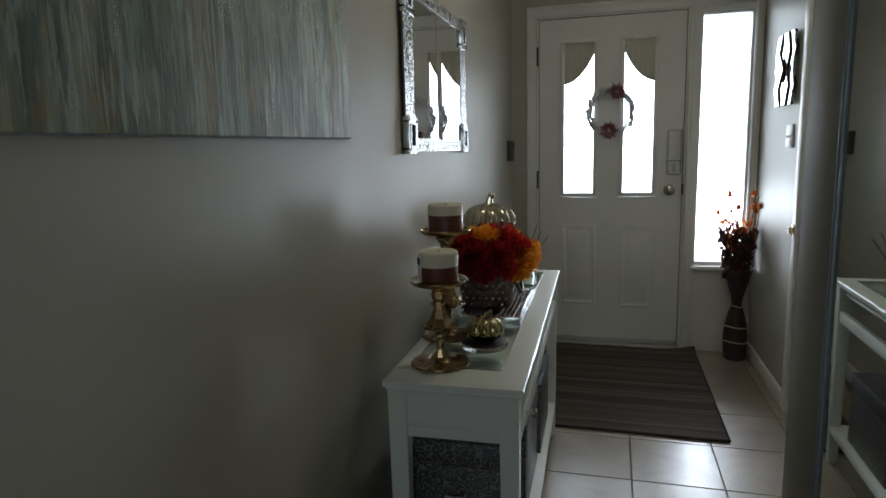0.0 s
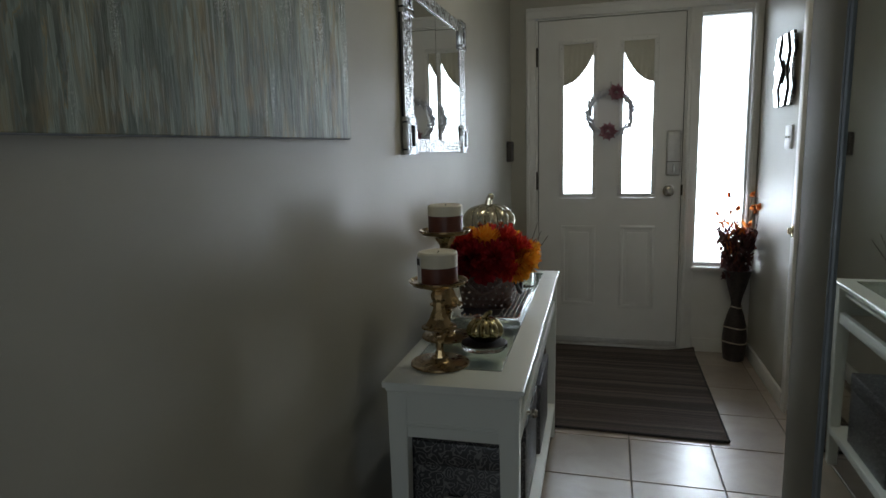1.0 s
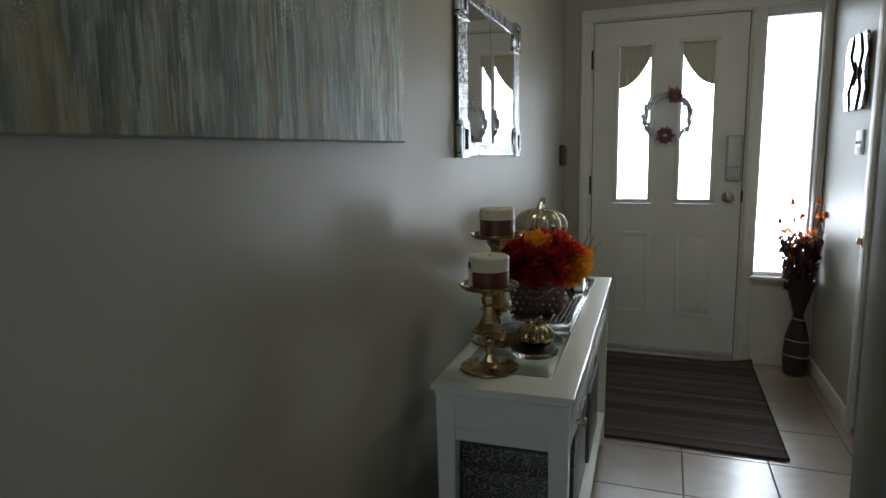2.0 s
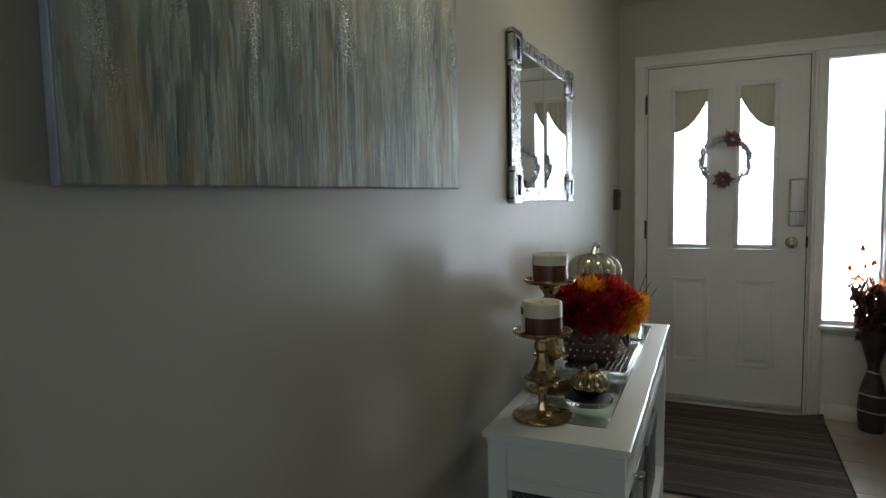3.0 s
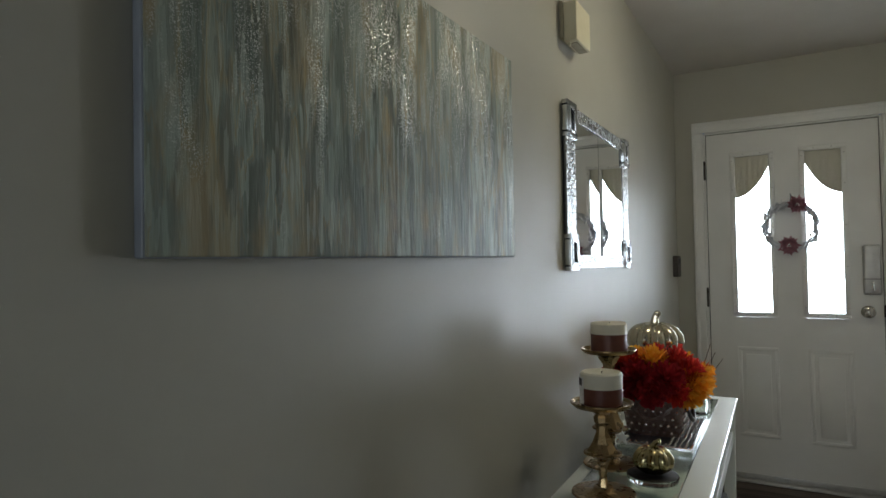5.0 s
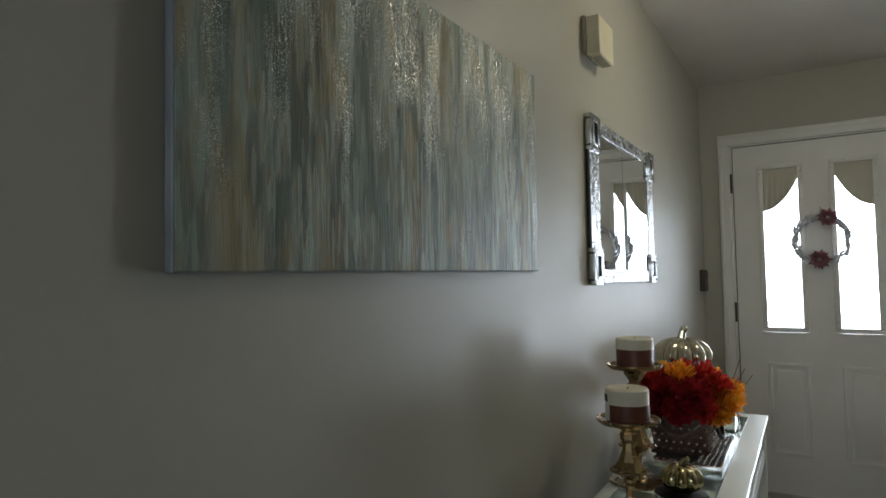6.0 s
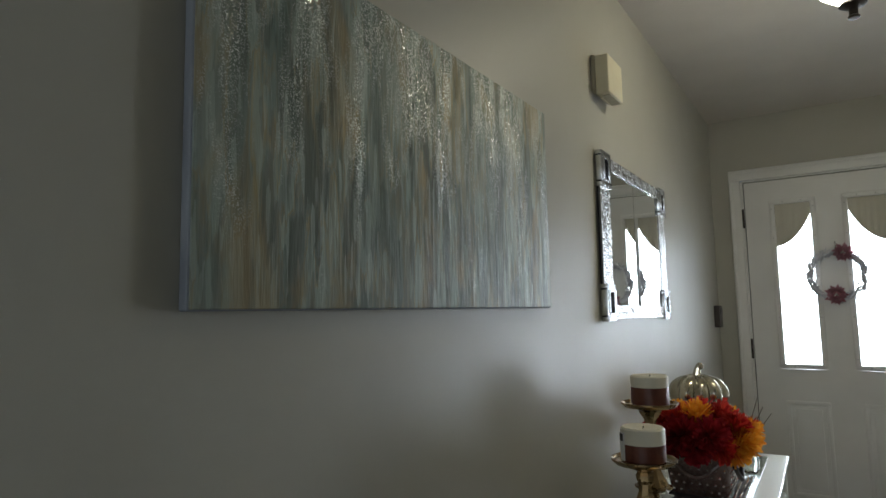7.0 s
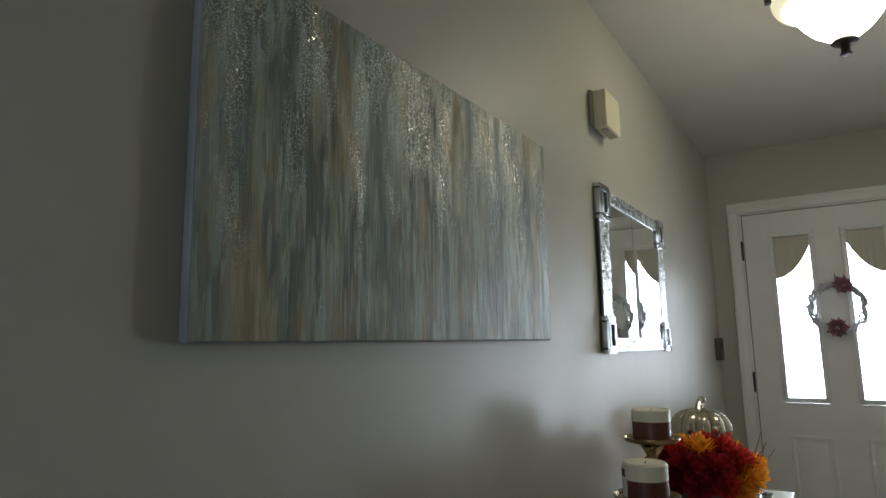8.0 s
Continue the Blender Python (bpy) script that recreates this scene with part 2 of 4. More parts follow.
REDWAX = varied("red_brown_wax", (0.115, 0.034, 0.022), (0.16, 0.05, 0.03), 35, (0.3, 0.45), 0, 90, 0.06, 0.001)
PAPER = varied("label_paper", (0.74, 0.73, 0.70), (0.78, 0.77, 0.74), 50, (0.5, 0.7))
IVORY = varied("ivory_plastic", (0.66, 0.60, 0.42), (0.72, 0.66, 0.48), 12, (0.4, 0.55))
IVORYD = varied("ivory_plastic_grille", (0.36, 0.32, 0.22), (0.44, 0.39, 0.28), 40, (0.5, 0.7))
SWITCH = varied("switch_plastic", (0.76, 0.76, 0.78), (0.80, 0.80, 0.82), 25, (0.3, 0.4))
GREYPL = varied("satin_nickel", (0.48, 0.47, 0.46), (0.56, 0.55, 0.53), 30, (0.32, 0.45), 0.6)
POT = varied("brown_glazed_pot", (0.15, 0.098, 0.085), (0.22, 0.145, 0.125), 25, (0.2, 0.36), 0, 160, 0.2, 0.002)
GEM = mat("rhinestone", (0.92, 0.93, 0.95), 0.05, 1.0)
VASE = varied("dark_rattan_vase", (0.028, 0.021, 0.021), (0.052, 0.038, 0.036), 45, (0.35, 0.6), 0, 0, 0)
_v = coords(VASE, (1, 1, 1))
_wv = N(VASE, "ShaderNodeTexWave", Scale=38.0, Distortion=1.5)
_wv.bands_direction = "Z"
L(VASE, _v, _wv.inputs["Vector"])
bump(VASE, _wv.outputs["Fac"], 0.5, 0.003)
ROPE = varied("pale_rope", (0.50, 0.44, 0.36), (0.62, 0.56, 0.48), 90, (0.7, 0.9), 0, 260, 0.5, 0.002)
TWIG = varied("dry_twig", (0.055, 0.032, 0.024), (0.10, 0.06, 0.04), 60, (0.6, 0.8))


def leafy(name, *stops, trans=0.35):
    """Thin petals or leaves: colour by island, some light passes through."""
    m = mat(name, stops[0][1], 0.55, 0, 0.3)
    g = N(m, "ShaderNodeNewGeometry")
    c = ramp(m, g.outputs["Random Per Island"], *stops)
    c = mix(m, 0.25, c, ramp(m, noise_of(m, coords(m), 160, 3), (0.3, stops[0][1]), (0.7, stops[-1][1])))
    L(m, c, bsdf(m).inputs["Base Color"])
    t = N(m, "ShaderNodeBsdfTranslucent")
    L(m, c, t.inputs["Color"])
    ms = N(m, "ShaderNodeMixShader", Fac=trans)
    L(m, bsdf(m).outputs[0], ms.inputs[1])
    L(m, t.outputs[0], ms.inputs[2])
    L(m, ms.outputs[0], m.node_tree.nodes["Material Output"].inputs["Surface"])
    return m


PETRED = leafy("red_petal", (0.0, (0.34, 0.014, 0.016)), (0.5, (0.54, 0.030, 0.026)), (1.0, (0.72, 0.07, 0.045)))
PETDARK = leafy("crimson_petal", (0.0, (0.17, 0.006, 0.016)), (0.6, (0.34, 0.013, 0.024)), (1.0, (0.48, 0.026, 0.032)))
PETORA = leafy("orange_petal", (0.0, (0.78, 0.24, 0.015)), (0.5, (0.90, 0.40, 0.025)), (1.0, (0.92, 0.52, 0.07)))
PINK = leafy("dusty_rose_petal", (0.0, (0.30, 0.115, 0.14)), (1.0, (0.46, 0.24, 0.28)), trans=0.3)
AUTUMN = leafy("autumn_leaf", (0.0, (0.42, 0.12, 0.03)), (0.5, (0.56, 0.22, 0.05)), (1.0, (0.48, 0.07, 0.02)), trans=0.65)
DRYLEAF = leafy("dry_dark_leaf", (0.0, (0.035, 0.014, 0.016)), (0.7, (0.075, 0.028, 0.03)), (1.0, (0.16, 0.045, 0.03)), trans=0.12)
SILVLEAF = varied("silver_vine", (0.55, 0.55, 0.58), (0.75, 0.75, 0.78), 40, (0.3, 0.5), 0.5)
FABRIC = leafy("cream_valance_fabric", (0.0, (0.56, 0.53, 0.44)), (1.0, (0.60, 0.57, 0.48)), trans=0.03)

GLASS = mat("clear_glass", (0.96, 0.98, 0.97), 0.02)
bsdf(GLASS).inputs["Transmission Weight"].default_value = 1.0
bsdf(GLASS).inputs["IOR"].default_value = 1.45
TOPGLASS = mat("table_glass", (0.80, 0.88, 0.84), 0.02)
bsdf(TOPGLASS).inputs["Transmission Weight"].default_value = 1.0
bsdf(TOPGLASS).inputs["IOR"].default_value = 1.45

PAISLEY = mat("dark_paisley_fabric", (0.03, 0.03, 0.035), 0.42, 0, 0.6)
_v = coords(PAISLEY)
_nz = N(PAISLEY, "ShaderNodeTexNoise", Scale=36.0, Detail=1.0)
L(PAISLEY, _v, _nz.inputs["Vector"])
_vm = N(PAISLEY, "ShaderNodeVectorMath")
_vm.operation = "MULTIPLY_ADD"
L(PAISLEY, _nz.outputs["Color"], _vm.inputs[0])
_vm.inputs[1].default_value = (0.035, 0.035, 0.035)
L(PAISLEY, _v, _vm.inputs[2])
_vo = N(PAISLEY, "ShaderNodeTexVoronoi", Scale=34.0)
_vo.feature = "F1"
L(PAISLEY, _vm.outputs[0], _vo.inputs["Vector"])
_sn = N(PAISLEY, "ShaderNodeMath")
_sn.operation = "SINE"
_sc = N(PAISLEY, "ShaderNodeMath")
_sc.operation = "MULTIPLY"
_sc.inputs[1].default_value = 24.0
L(PAISLEY, _vo.outputs["Distance"], _sc.inputs[0])
L(PAISLEY, _sc.outputs[0], _sn.inputs[0])
L(PAISLEY, ramp(PAISLEY, _sn.outputs[0], (0.35, (0.034, 0.034, 0.036)), (0.9, (0.19, 0.187, 0.187))), bsdf(PAISLEY).inputs["Base Color"])
bump(PAISLEY, noise_of(PAISLEY, _v, 400, 2), 0.4, 0.001)

LAMPGLASS = mat("alabaster_lamp_glass", (0.85, 0.80, 0.66), 0.25)
_v = coords(LAMPGLASS)
_c = ramp(LAMPGLASS, noise_of(LAMPGLASS, _v, 9, 4, 0.6, 1.2), (0.3, (1.0, 0.91, 0.62)), (0.7, (1.0, 0.96, 0.78)))
L(LAMPGLASS, _c, bsdf(LAMPGLASS).inputs["Emission Color"])
bsdf(LAMPGLASS).inputs["Emission Strength"].default_value = 14.0
LAMPRIM = mat("alabaster_rim_glass", (0.82, 0.78, 0.62), 0.22)
L(LAMPRIM, ramp(LAMPRIM, noise_of(LAMPRIM, coords(LAMPRIM), 12, 4, 0.6, 1.2), (0.3, (0.88, 0.80, 0.50)), (0.7, (0.95, 0.90, 0.66))), bsdf(LAMPRIM).inputs["Emission Color"])
bsdf(LAMPRIM).inputs["Emission Strength"].default_value = 0.62
GROUNDM = varied("outdoor_concrete", (0.32, 0.31, 0.29), (0.40, 0.39, 0.36), 3, (0.7, 0.9), 0, 60, 0.3, 0.003)


# ---- mesh helpers ----
def box(bm, x0, x1, y0, y1, z0, z1, bevel=0.0, seg=2):
    r = bmesh.ops.create_cube(bm, size=1.0)
    vs = r["verts"]
    for v in vs:
        v.co = Vector((x0 + (v.co.x + 0.5) * (x1 - x0), y0 + (v.co.y + 0.5) * (y1 - y0), z0 + (v.co.z + 0.5) * (z1 - z0)))
    if bevel:
        es = list({e for v in vs for e in v.link_edges})
        bmesh.ops.bevel(bm, geom=es, offset=bevel, segments=seg, profile=0.5, affect="EDGES", clamp_overlap=True)
    return bm


def boxed(*args, **kw):
    return box(bmesh.new(), *args, **kw)


def lathe(bm, profile, seg=40, at=(0, 0, 0), flute=0.0, lobes=0, squash=1.0, cap=True):
    """Turn (radius, height) points round z; lobes push the radius in and out."""
    rings = []
    for r, z in profile:
        ring = []
        for i in range(seg):
            a = 2 * math.pi * i / seg
            k = r * (1 + flute * (abs(math.cos(a * lobes / 2)) - 0.6)) if lobes else r
            ring.append(bm.verts.new((at[0] + k * math.cos(a), at[1] + k * math.sin(a) * squash, at[2] + z)))
        rings.append(ring)
    for a, b in zip(rings, rings[1:]):
        for i in range(seg):
            j = (i + 1) % seg
            bm.faces.new((a[i], a[j], b[j], b[i]))
    if cap:
        bm.faces.new(list(reversed(rings[0])))
    bm.faces.new(rings[-1])
    return bm


def tube(bm, pts, r0, r1=None, seg=6):
    """A tapering tube along points."""
    r1 = r0 if r1 is None else r1
    rings = []
    n = len(pts)
    for i, p in enumerate(pts):
        d = (Vector(pts[min(i + 1, n - 1)]) - Vector(pts[max(i - 1, 0)])).normalized()
        s = d.orthogonal().normalized()
        u = d.cross(s)
        r = r0 + (r1 - r0) * i / max(1, n - 1)
        rings.append([bm.verts.new(Vector(p) + r * (math.cos(2 * math.pi * k / seg) * s + math.sin(2 * math.pi * k / seg) * u)) for k in range(seg)])
    for a, b in zip(rings, rings[1:]):
        best = min(range(seg), key=lambda o: sum((a[k].co - b[(k + o) % seg].co).length for k in range(seg)))
        for k in range(seg):
            bm.faces.new((a[k], a[(k + 1) % seg], b[(k + 1 + best) % seg], b[(k + best) % seg]))
    bm.faces.new(list(reversed(rings[0])))
    bm.faces.new(rings[-1])
    return bm


def sphere(bm, c, r, u=12, v=8, scale=(1, 1, 1)):
    res = bmesh.ops.create_uvsphere(bm, u_segments=u, v_segments=v, radius=r)
    for w in res["verts"]:
        w.co = Vector((w.co.x * scale[0] + c[0], w.co.y * scale[1] + c[1], w.co.z * scale[2] + c[2]))
    return bm


def prism(bm, pts, axis, a, b):
    """Extrude a flat outline along an axis ('x' or 'y') from a to b. Points: (y, z) for x, (x, z) for y."""
    def at(p, w):
        return (w, p[0], p[1]) if axis == "x" else (p[0], w, p[1])
    f = [bm.verts.new(at(p, a)) for p in pts]
    g = [bm.verts.new(at(p, b)) for p in pts]
    n = len(pts)
    bm.faces.new(f)
    bm.faces.new(list(reversed(g)))
    for i in range(n):
        bm.faces.new((f[i], g[i], g[(i + 1) % n], f[(i + 1) % n]))
    bmesh.ops.recalc_face_normals(bm, faces=bm.faces)
    return bm


def mesh_of(name, bm, material, smooth=True, angle=35):
    bmesh.ops.recalc_face_normals(bm, faces=bm.faces)
    me = bpy.data.meshes.new(name)
    if smooth:
        for f in bm.faces:
            f.smooth = True
        for e in bm.edges:
            if len(e.link_faces) == 2 and e.calc_face_angle(0) > radians(angle):
                e.smooth = False
    bm.to_mesh(me)
    bm.free()
    me.materials.append(material)
    return me


def part(name, bm, material, parent=None, label="", smooth=True, angle=35):
    ob = new(name, mesh_of(name, bm, material, smooth, angle))
    ob.parent = parent
    return tagged(ob, label)


def thing(name, at=(0, 0, 0), rz=0.0, label="", category="", group="", kind=""):
    ob = new(name)
    ob.empty_display_size = 0.05
    ob.matrix_basis = pose(*at, 0, 0, rz)
    return tagged(ob, label, category, group, kind)


def structure(name, bm, material, label, category="", smooth=True):
    return tagged(part(name, bm, material, None, "", smooth), label, category or name.split("_")[0], kind="structure")


# ---- room shell ----
H = 2.45
structure("wall_left", boxed(-0.12, 0, -3.6, 3.97, 0, H), WALL, "long greige satin-painted hallway wall", "wall")
bm = bmesh.new()
for b in ((-0.12, 0.10, 0, H), (0.10, 1.449, 2.125, H), (1.449, 1.62, 0, H)):
    box(bm, b[0], b[1], 3.97, 4.11, b[2], b[3])
structure("wall_front", bm, WALL, "greige painted wall round the front entrance", "wall")
structure("wall_below_window", boxed(1.12, 1.40, 3.975, 4.11, 0, 0.53), TRIM, "white painted panel below the narrow sidelight", "wall")
bm = bmesh.new()
box(bm, 1.449, 1.57, 3.13, 3.97, 0, H)
box(bm, 1.449, 1.57, 2.27, 3.13, 2.06, H)
box(bm, 1.449, 1.57, 1.13, 2.27, 0, H)
structure("wall_right", bm, WALL, "greige painted side wall beside the entrance", "wall")
structure("wall_closet_end", boxed(0.940, 1.57, 0.975, 1.146, 0, H, bevel=0.004), SHADEWALL, "end of the closet wall, greige paint darkened for its shade", "wall")
structure("wall_closet_header", boxed(0.940, 1.08, -2.2, 0.975, 2.08, H), WALL, "greige painted strip of wall above the closet doors", "wall")
structure("wall_closet_back", boxed(1.57, 1.69, -3.6, 1.13, 0, H), WALL, "plain wall at the back of the closet", "wall")
structure("wall_closet_side", boxed(0.940, 1.57, -2.32, -2.2, 0, H), WALL, "plain wall at the end of the closet", "wall")
bm = bmesh.new()
box(bm, -0.12, 0.35, -3.6, -3.48, 0, H)
box(bm, 1.65, 1.69, -3.6, -3.48, 0, H)
box(bm, 0.35, 1.65, -3.6, -3.48, 0, 0.9)
box(bm, 0.35, 1.65, -3.6, -3.48, 2.0, H)
structure("wall_rear", bm, WALL, "plain wall with a window at the rear", "wall")
structure("ceiling", boxed(-0.12, 1.69, -3.6, 4.11, H, H + 0.1), CEIL, "off-white lightly textured painted ceiling", "ceiling")
structure("ground", boxed(-60, 60, -60, 60, -0.25, -0.16), GROUNDM, "plain concrete ground outside the house", "ground")

floor = structure("floor", boxed(-0.12, 1.69, -3.6, 4.11, -0.14, -0.004), GROUT, "beige glazed ceramic tile floor with dark grout joints", "floor")


def trim_strip(name, x0, x1, y0, y1, z0, z1, label, bevel=0.004):
    return structure(name, boxed(x0, x1, y0, y1, z0, z1, bevel=bevel), TRIM, label, "trim")


trim_strip("baseboard_left", 0.0, 0.014, -3.4, 3.955, 0.0, 0.09, "white painted baseboard")
trim_strip("baseboard_right", 1.434, 1.449, 3.135, 3.955, 0.0, 0.085, "white painted baseboard with a chipped end")
trim_strip("baseboard_front", 1.13, 1.434, 3.958, 3.975, 0.0, 0.085, "white painted baseboard below the sidelight")


def casing(name, x0, x1, z0, z1, wide_x):
    """Front casing board with a raised outer bead."""
    bm = boxed(x0, x1, 3.952, 3.972, z0, z1, bevel=0.003)
    if wide_x:
        box(bm, x0 + 0.004, x1 - 0.004, 3.944, 3.953, z1 - 0.022, z1 - 0.003, bevel=0.004)
    else:
        box(bm, x0 + 0.003, x0 + 0.022, 3.944, 3.953, z0, z1 - 0.004, bevel=0.004)
    return structure(name, bm, TRIM, "white painted door casing with a moulded edge", "trim")


casing("trim_door_left", 0.10, 0.160, 0.0, 2.064, False)
casing("trim_door_top", 0.10, 1.448, 2.064, 2.130, True)
casing("trim_door_mullion", 1.052, 1.118, 0.0, 2.064, False)
casing("trim_window_right", 1.400, 1.446, 0.53, 2.064, False)
bm = bmesh.new()
box(bm, 0.152, 0.1722, 3.972, 4.10, 0, 2.062)
box(bm, 1.0417, 1.064, 3.972, 4.10, 0, 2.062)
box(bm, 0.1722, 1.0417, 3.972, 4.10, 2.0562, 2.10)
structure("trim_door_jamb", bm, TRIM, "white painted door jamb", "trim")
trim_strip("trim_threshold", 0.1705, 1.0435, 3.935, 4.10, 0.0, 0.018, "low metal and wood door threshold").data.materials[0] = GREYPL
bm = bmesh.new()
box(bm, 1.064, 1.12, 3.975, 4.11, 0, 2.10)
box(bm, 1.40, 1.449, 3.975, 4.11, 0, 2.10)
box(bm, 1.12, 1.40, 3.975, 4.11, 2.032, 2.10)
structure("wall_window_post", bm, TRIM, "white painted posts round the sidelight", "wall")

# doorway in the side wall
bm = bmesh.new()
box(bm, 1.437, 1.451, 3.070, 3.134, 0, 2.10, bevel=0.003)
box(bm, 1.437, 1.451, 2.26, 2.325, 0, 2.10, bevel=0.003)
box(bm, 1.437, 1.451, 2.325, 3.070, 2.04, 2.10, bevel=0.003)
box(bm, 1.451, 1.575, 3.118, 3.130, 0, 2.06)
box(bm, 1.451, 1.575, 2.27, 2.282, 0, 2.06)
structure("trim_side_door", bm, TRIM, "white painted casing of the side door", "trim")
side = thing("door_2", (1.50, 2.70, 0), 0, "white flat side door, closed", "door", kind="structure")
part("door_leaf", boxed(-0.02, 0.02, -0.410, 0.410, 0.01, 2.055, bevel=0.003), DOORP, side)
bm = lathe(bmesh.new(), [(0.028, 0.0), (0.028, 0.006), (0.011, 0.010), (0.011, 0.03), (0.026, 0.04), (0.026, 0.055), (0.010, 0.062)], 18)
bmesh.ops.transform(bm, matrix=pose(-0.02, -0.33, 0.92, 0, -90), verts=bm.verts)
part("knob", bm, BRASS, side, "brass door knob")
latch = thing("door_latch", (1.437, 3.105, 0.845), 0, "polished brass latch plate on the door casing", "latch")
part("plate", boxed(-0.004, 0.0, -0.018, 0.018, 0.0, 0.055, bevel=0.0015), BRASS, latch)
part("bolt", boxed(-0.022, -0.004, -0.016, 0.004, 0.014, 0.041, bevel=0.004), BRASS, latch)

# sliding mirror doors of the closet
def mirror_door(y0, y1, x):
    t = thing("closet_mirror_door", (x, y0, 0.0), 0, "sliding closet door of plain mirror in a slim pale metal frame", "mirror door", "closet mirror doors")
    w = y1 - y0
    part("mirror_panel", boxed(0.004, 0.010, 0.009, w - 0.009, 0.05, 2.03), CLOSETM, t, "plain silvered mirror panel", smooth=False)
    for a, b in ((0.0, 0.010), (w - 0.010, w)):
        bm = boxed(0.0, 0.018, a, b, 0.015, 2.065, bevel=0.001)
        box(bm, -0.002, 0.001, a + 0.004, b - 0.004, 0.015, 2.065, bevel=0.0006)
        part("stile", bm, STEELBLUE, t)
    part("bottom_rail", boxed(-0.002, 0.020, 0.022, w - 0.022, 0.015, 0.05, bevel=0.002), SILVER, t)
    part("top_rail", boxed(-0.002, 0.020, 0.022, w - 0.022, 2.03, 2.065, bevel=0.002), SILVER, t)
    return t


mirror_door(-0.02, 0.973, 0.937)
mirror_door(-1.05, 0.06, 0.969)
mirror_door(-2.18, -0.98, 0.937)
structure("trim_closet_track", boxed(0.940, 1.04, -2.2, 0.975, 0.0, 0.014, bevel=0.002), SILVER, "metal sliding door track on the floor", "track")
structure("trim_closet_track", boxed(0.940, 1.04, -2.2, 0.975, 2.066, 2.08, bevel=0.002), SILVER, "metal sliding door track under the header", "track")

# rear window, behind the camera
w2 = thing("window_2", (1.0, -3.54, 0.9), 0, "plain white-framed rear window", "window", kind="structure")
for b in ((-0.65, -0.60, 0, 1.1), (0.60, 0.65, 0, 1.1), (-0.60, 0.60, 0, 0.05), (-0.60, 0.60, 1.05, 1.1), (-0.02, 0.02, 0.05, 1.05)):
    part("window_frame", boxed(b[0], b[1], -0.03, 0.03, b[2], b[3], bevel=0.004), TRIM, w2)

# ---- front door ----
Y = 3.984
door = thing("door_1", (0.607, Y, 0.02), 0, "white painted front door with two glazed panels and a wreath", "door", kind="structure")


def dx(x):
    return x - 0.607


bm = bmesh.new()
for x0, x1, z0, z1 in ((0.177, 0.318, 0.94, 2.031), (0.524, 0.676, 0.94, 2.031), (0.877, 1.037, 0.94, 2.031),
                       (0.318, 0.524, 1.895, 2.031), (0.676, 0.877, 1.895, 2.031), (0.177, 1.037, 0.0, 0.94)):
    box(bm, dx(x0), dx(x1), 0, 0.044, z0, z1)
part("slab", bm, DOORP, door, smooth=False)
# dark strips set back in the door gap, standing in for its shade
for x0, x1, z0, z1 in ((0.1725, 0.1768, 0.0, 2.031), (1.0372, 1.0415, 0.0, 2.031), (0.1725, 1.0415, 2.0312, 2.0358)):
    part("weather_seal", boxed(dx(x0), dx(x1), 0.014, 0.044, z0, z1), DARKBROWN, door, "dark strip added for the shade in the door gap", smooth=False)


def ring(bm, x0, x1, z0, z1, w, y0, y1, bev=0.004):
    box(bm, x0, x1, y0, y1, z0, z0 + w, bevel=bev)
    box(bm, x0, x1, y0, y1, z1 - w, z1, bevel=bev)
    box(bm, x0, x0 + w, y0, y1, z0 + w * 0.6, z1 - w * 0.6, bevel=bev)
    box(bm, x1 - w, x1, y0, y1, z0 + w * 0.6, z1 - w * 0.6, bevel=bev)
    return bm


for x0, x1, flip in ((0.305, 0.537, False), (0.663, 0.890, True)):
    bm = ring(bmesh.new(), dx(x0), dx(x1), 0.942, 1.912, 0.027, -0.012, 0.004)
    fr = part("glazing_frame", bm, TRIM, door, "moulded white glazing frame with small screws")
    bm = bmesh.new()
    for z in (1.0, 1.23, 1.46, 1.69, 1.86):
        for x in (x0 + 0.012, x1 - 0.012):
            sphere(bm, (dx(x), -0.012, z), 0.0038, 8, 5, (1, 0.5, 1))
    for x in (x0 + 0.07, x1 - 0.07):
        for z in (0.955, 1.898):
            sphere(bm, (dx(x), -0.012, z), 0.0038, 8, 5, (1, 0.5, 1))
    part("screws", bm, GREYPL, fr, "small screw heads")["kind"] = "stuff"
    g = part("pane", boxed(dx(x0) + 0.02, dx(x1) - 0.02, 0.018, 0.023, 0.955, 1.90), GLASS, door, "clear bright window pane", smooth=False)
    g.visible_shadow = False
    # shaped valance over the top of the pane, with shallow pleats
    n = 22
    bm = bmesh.new()
    rows = []
    for i in range(n + 1):
        u = i / n
        s = 1 - u if flip else u
        x = x0 + 0.02 + u * (x1 - x0 - 0.04)
        zb = 1.640 + 0.195 * (0.12 * s + 0.88 * s ** 2.3)
        col = []
        for j in range(9):
            v = j / 8
            z = 1.905 + (zb - 1.905) * v
            y = 0.006 + 0.0025 * math.sin(u * 40 + 2 * v) * (0.3 + v)
            col.append((bm.verts.new((dx(x), y, z)), bm.verts.new((dx(x), y + 0.003, z))))
        rows.append(col)
    for a, b in zip(rows, rows[1:]):
        for j in range(8):
            bm.faces.new((a[j][0], b[j][0], b[j + 1][0], a[j + 1][0]))
            bm.faces.new((a[j][1], a[j + 1][1], b[j + 1][1], b[j][1]))
        bm.faces.new((a[8][0], b[8][0], b[8][1], a[8][1]))
    part("valance", bm, FABRIC, door, "cream fabric valance with a swooping lower edge")

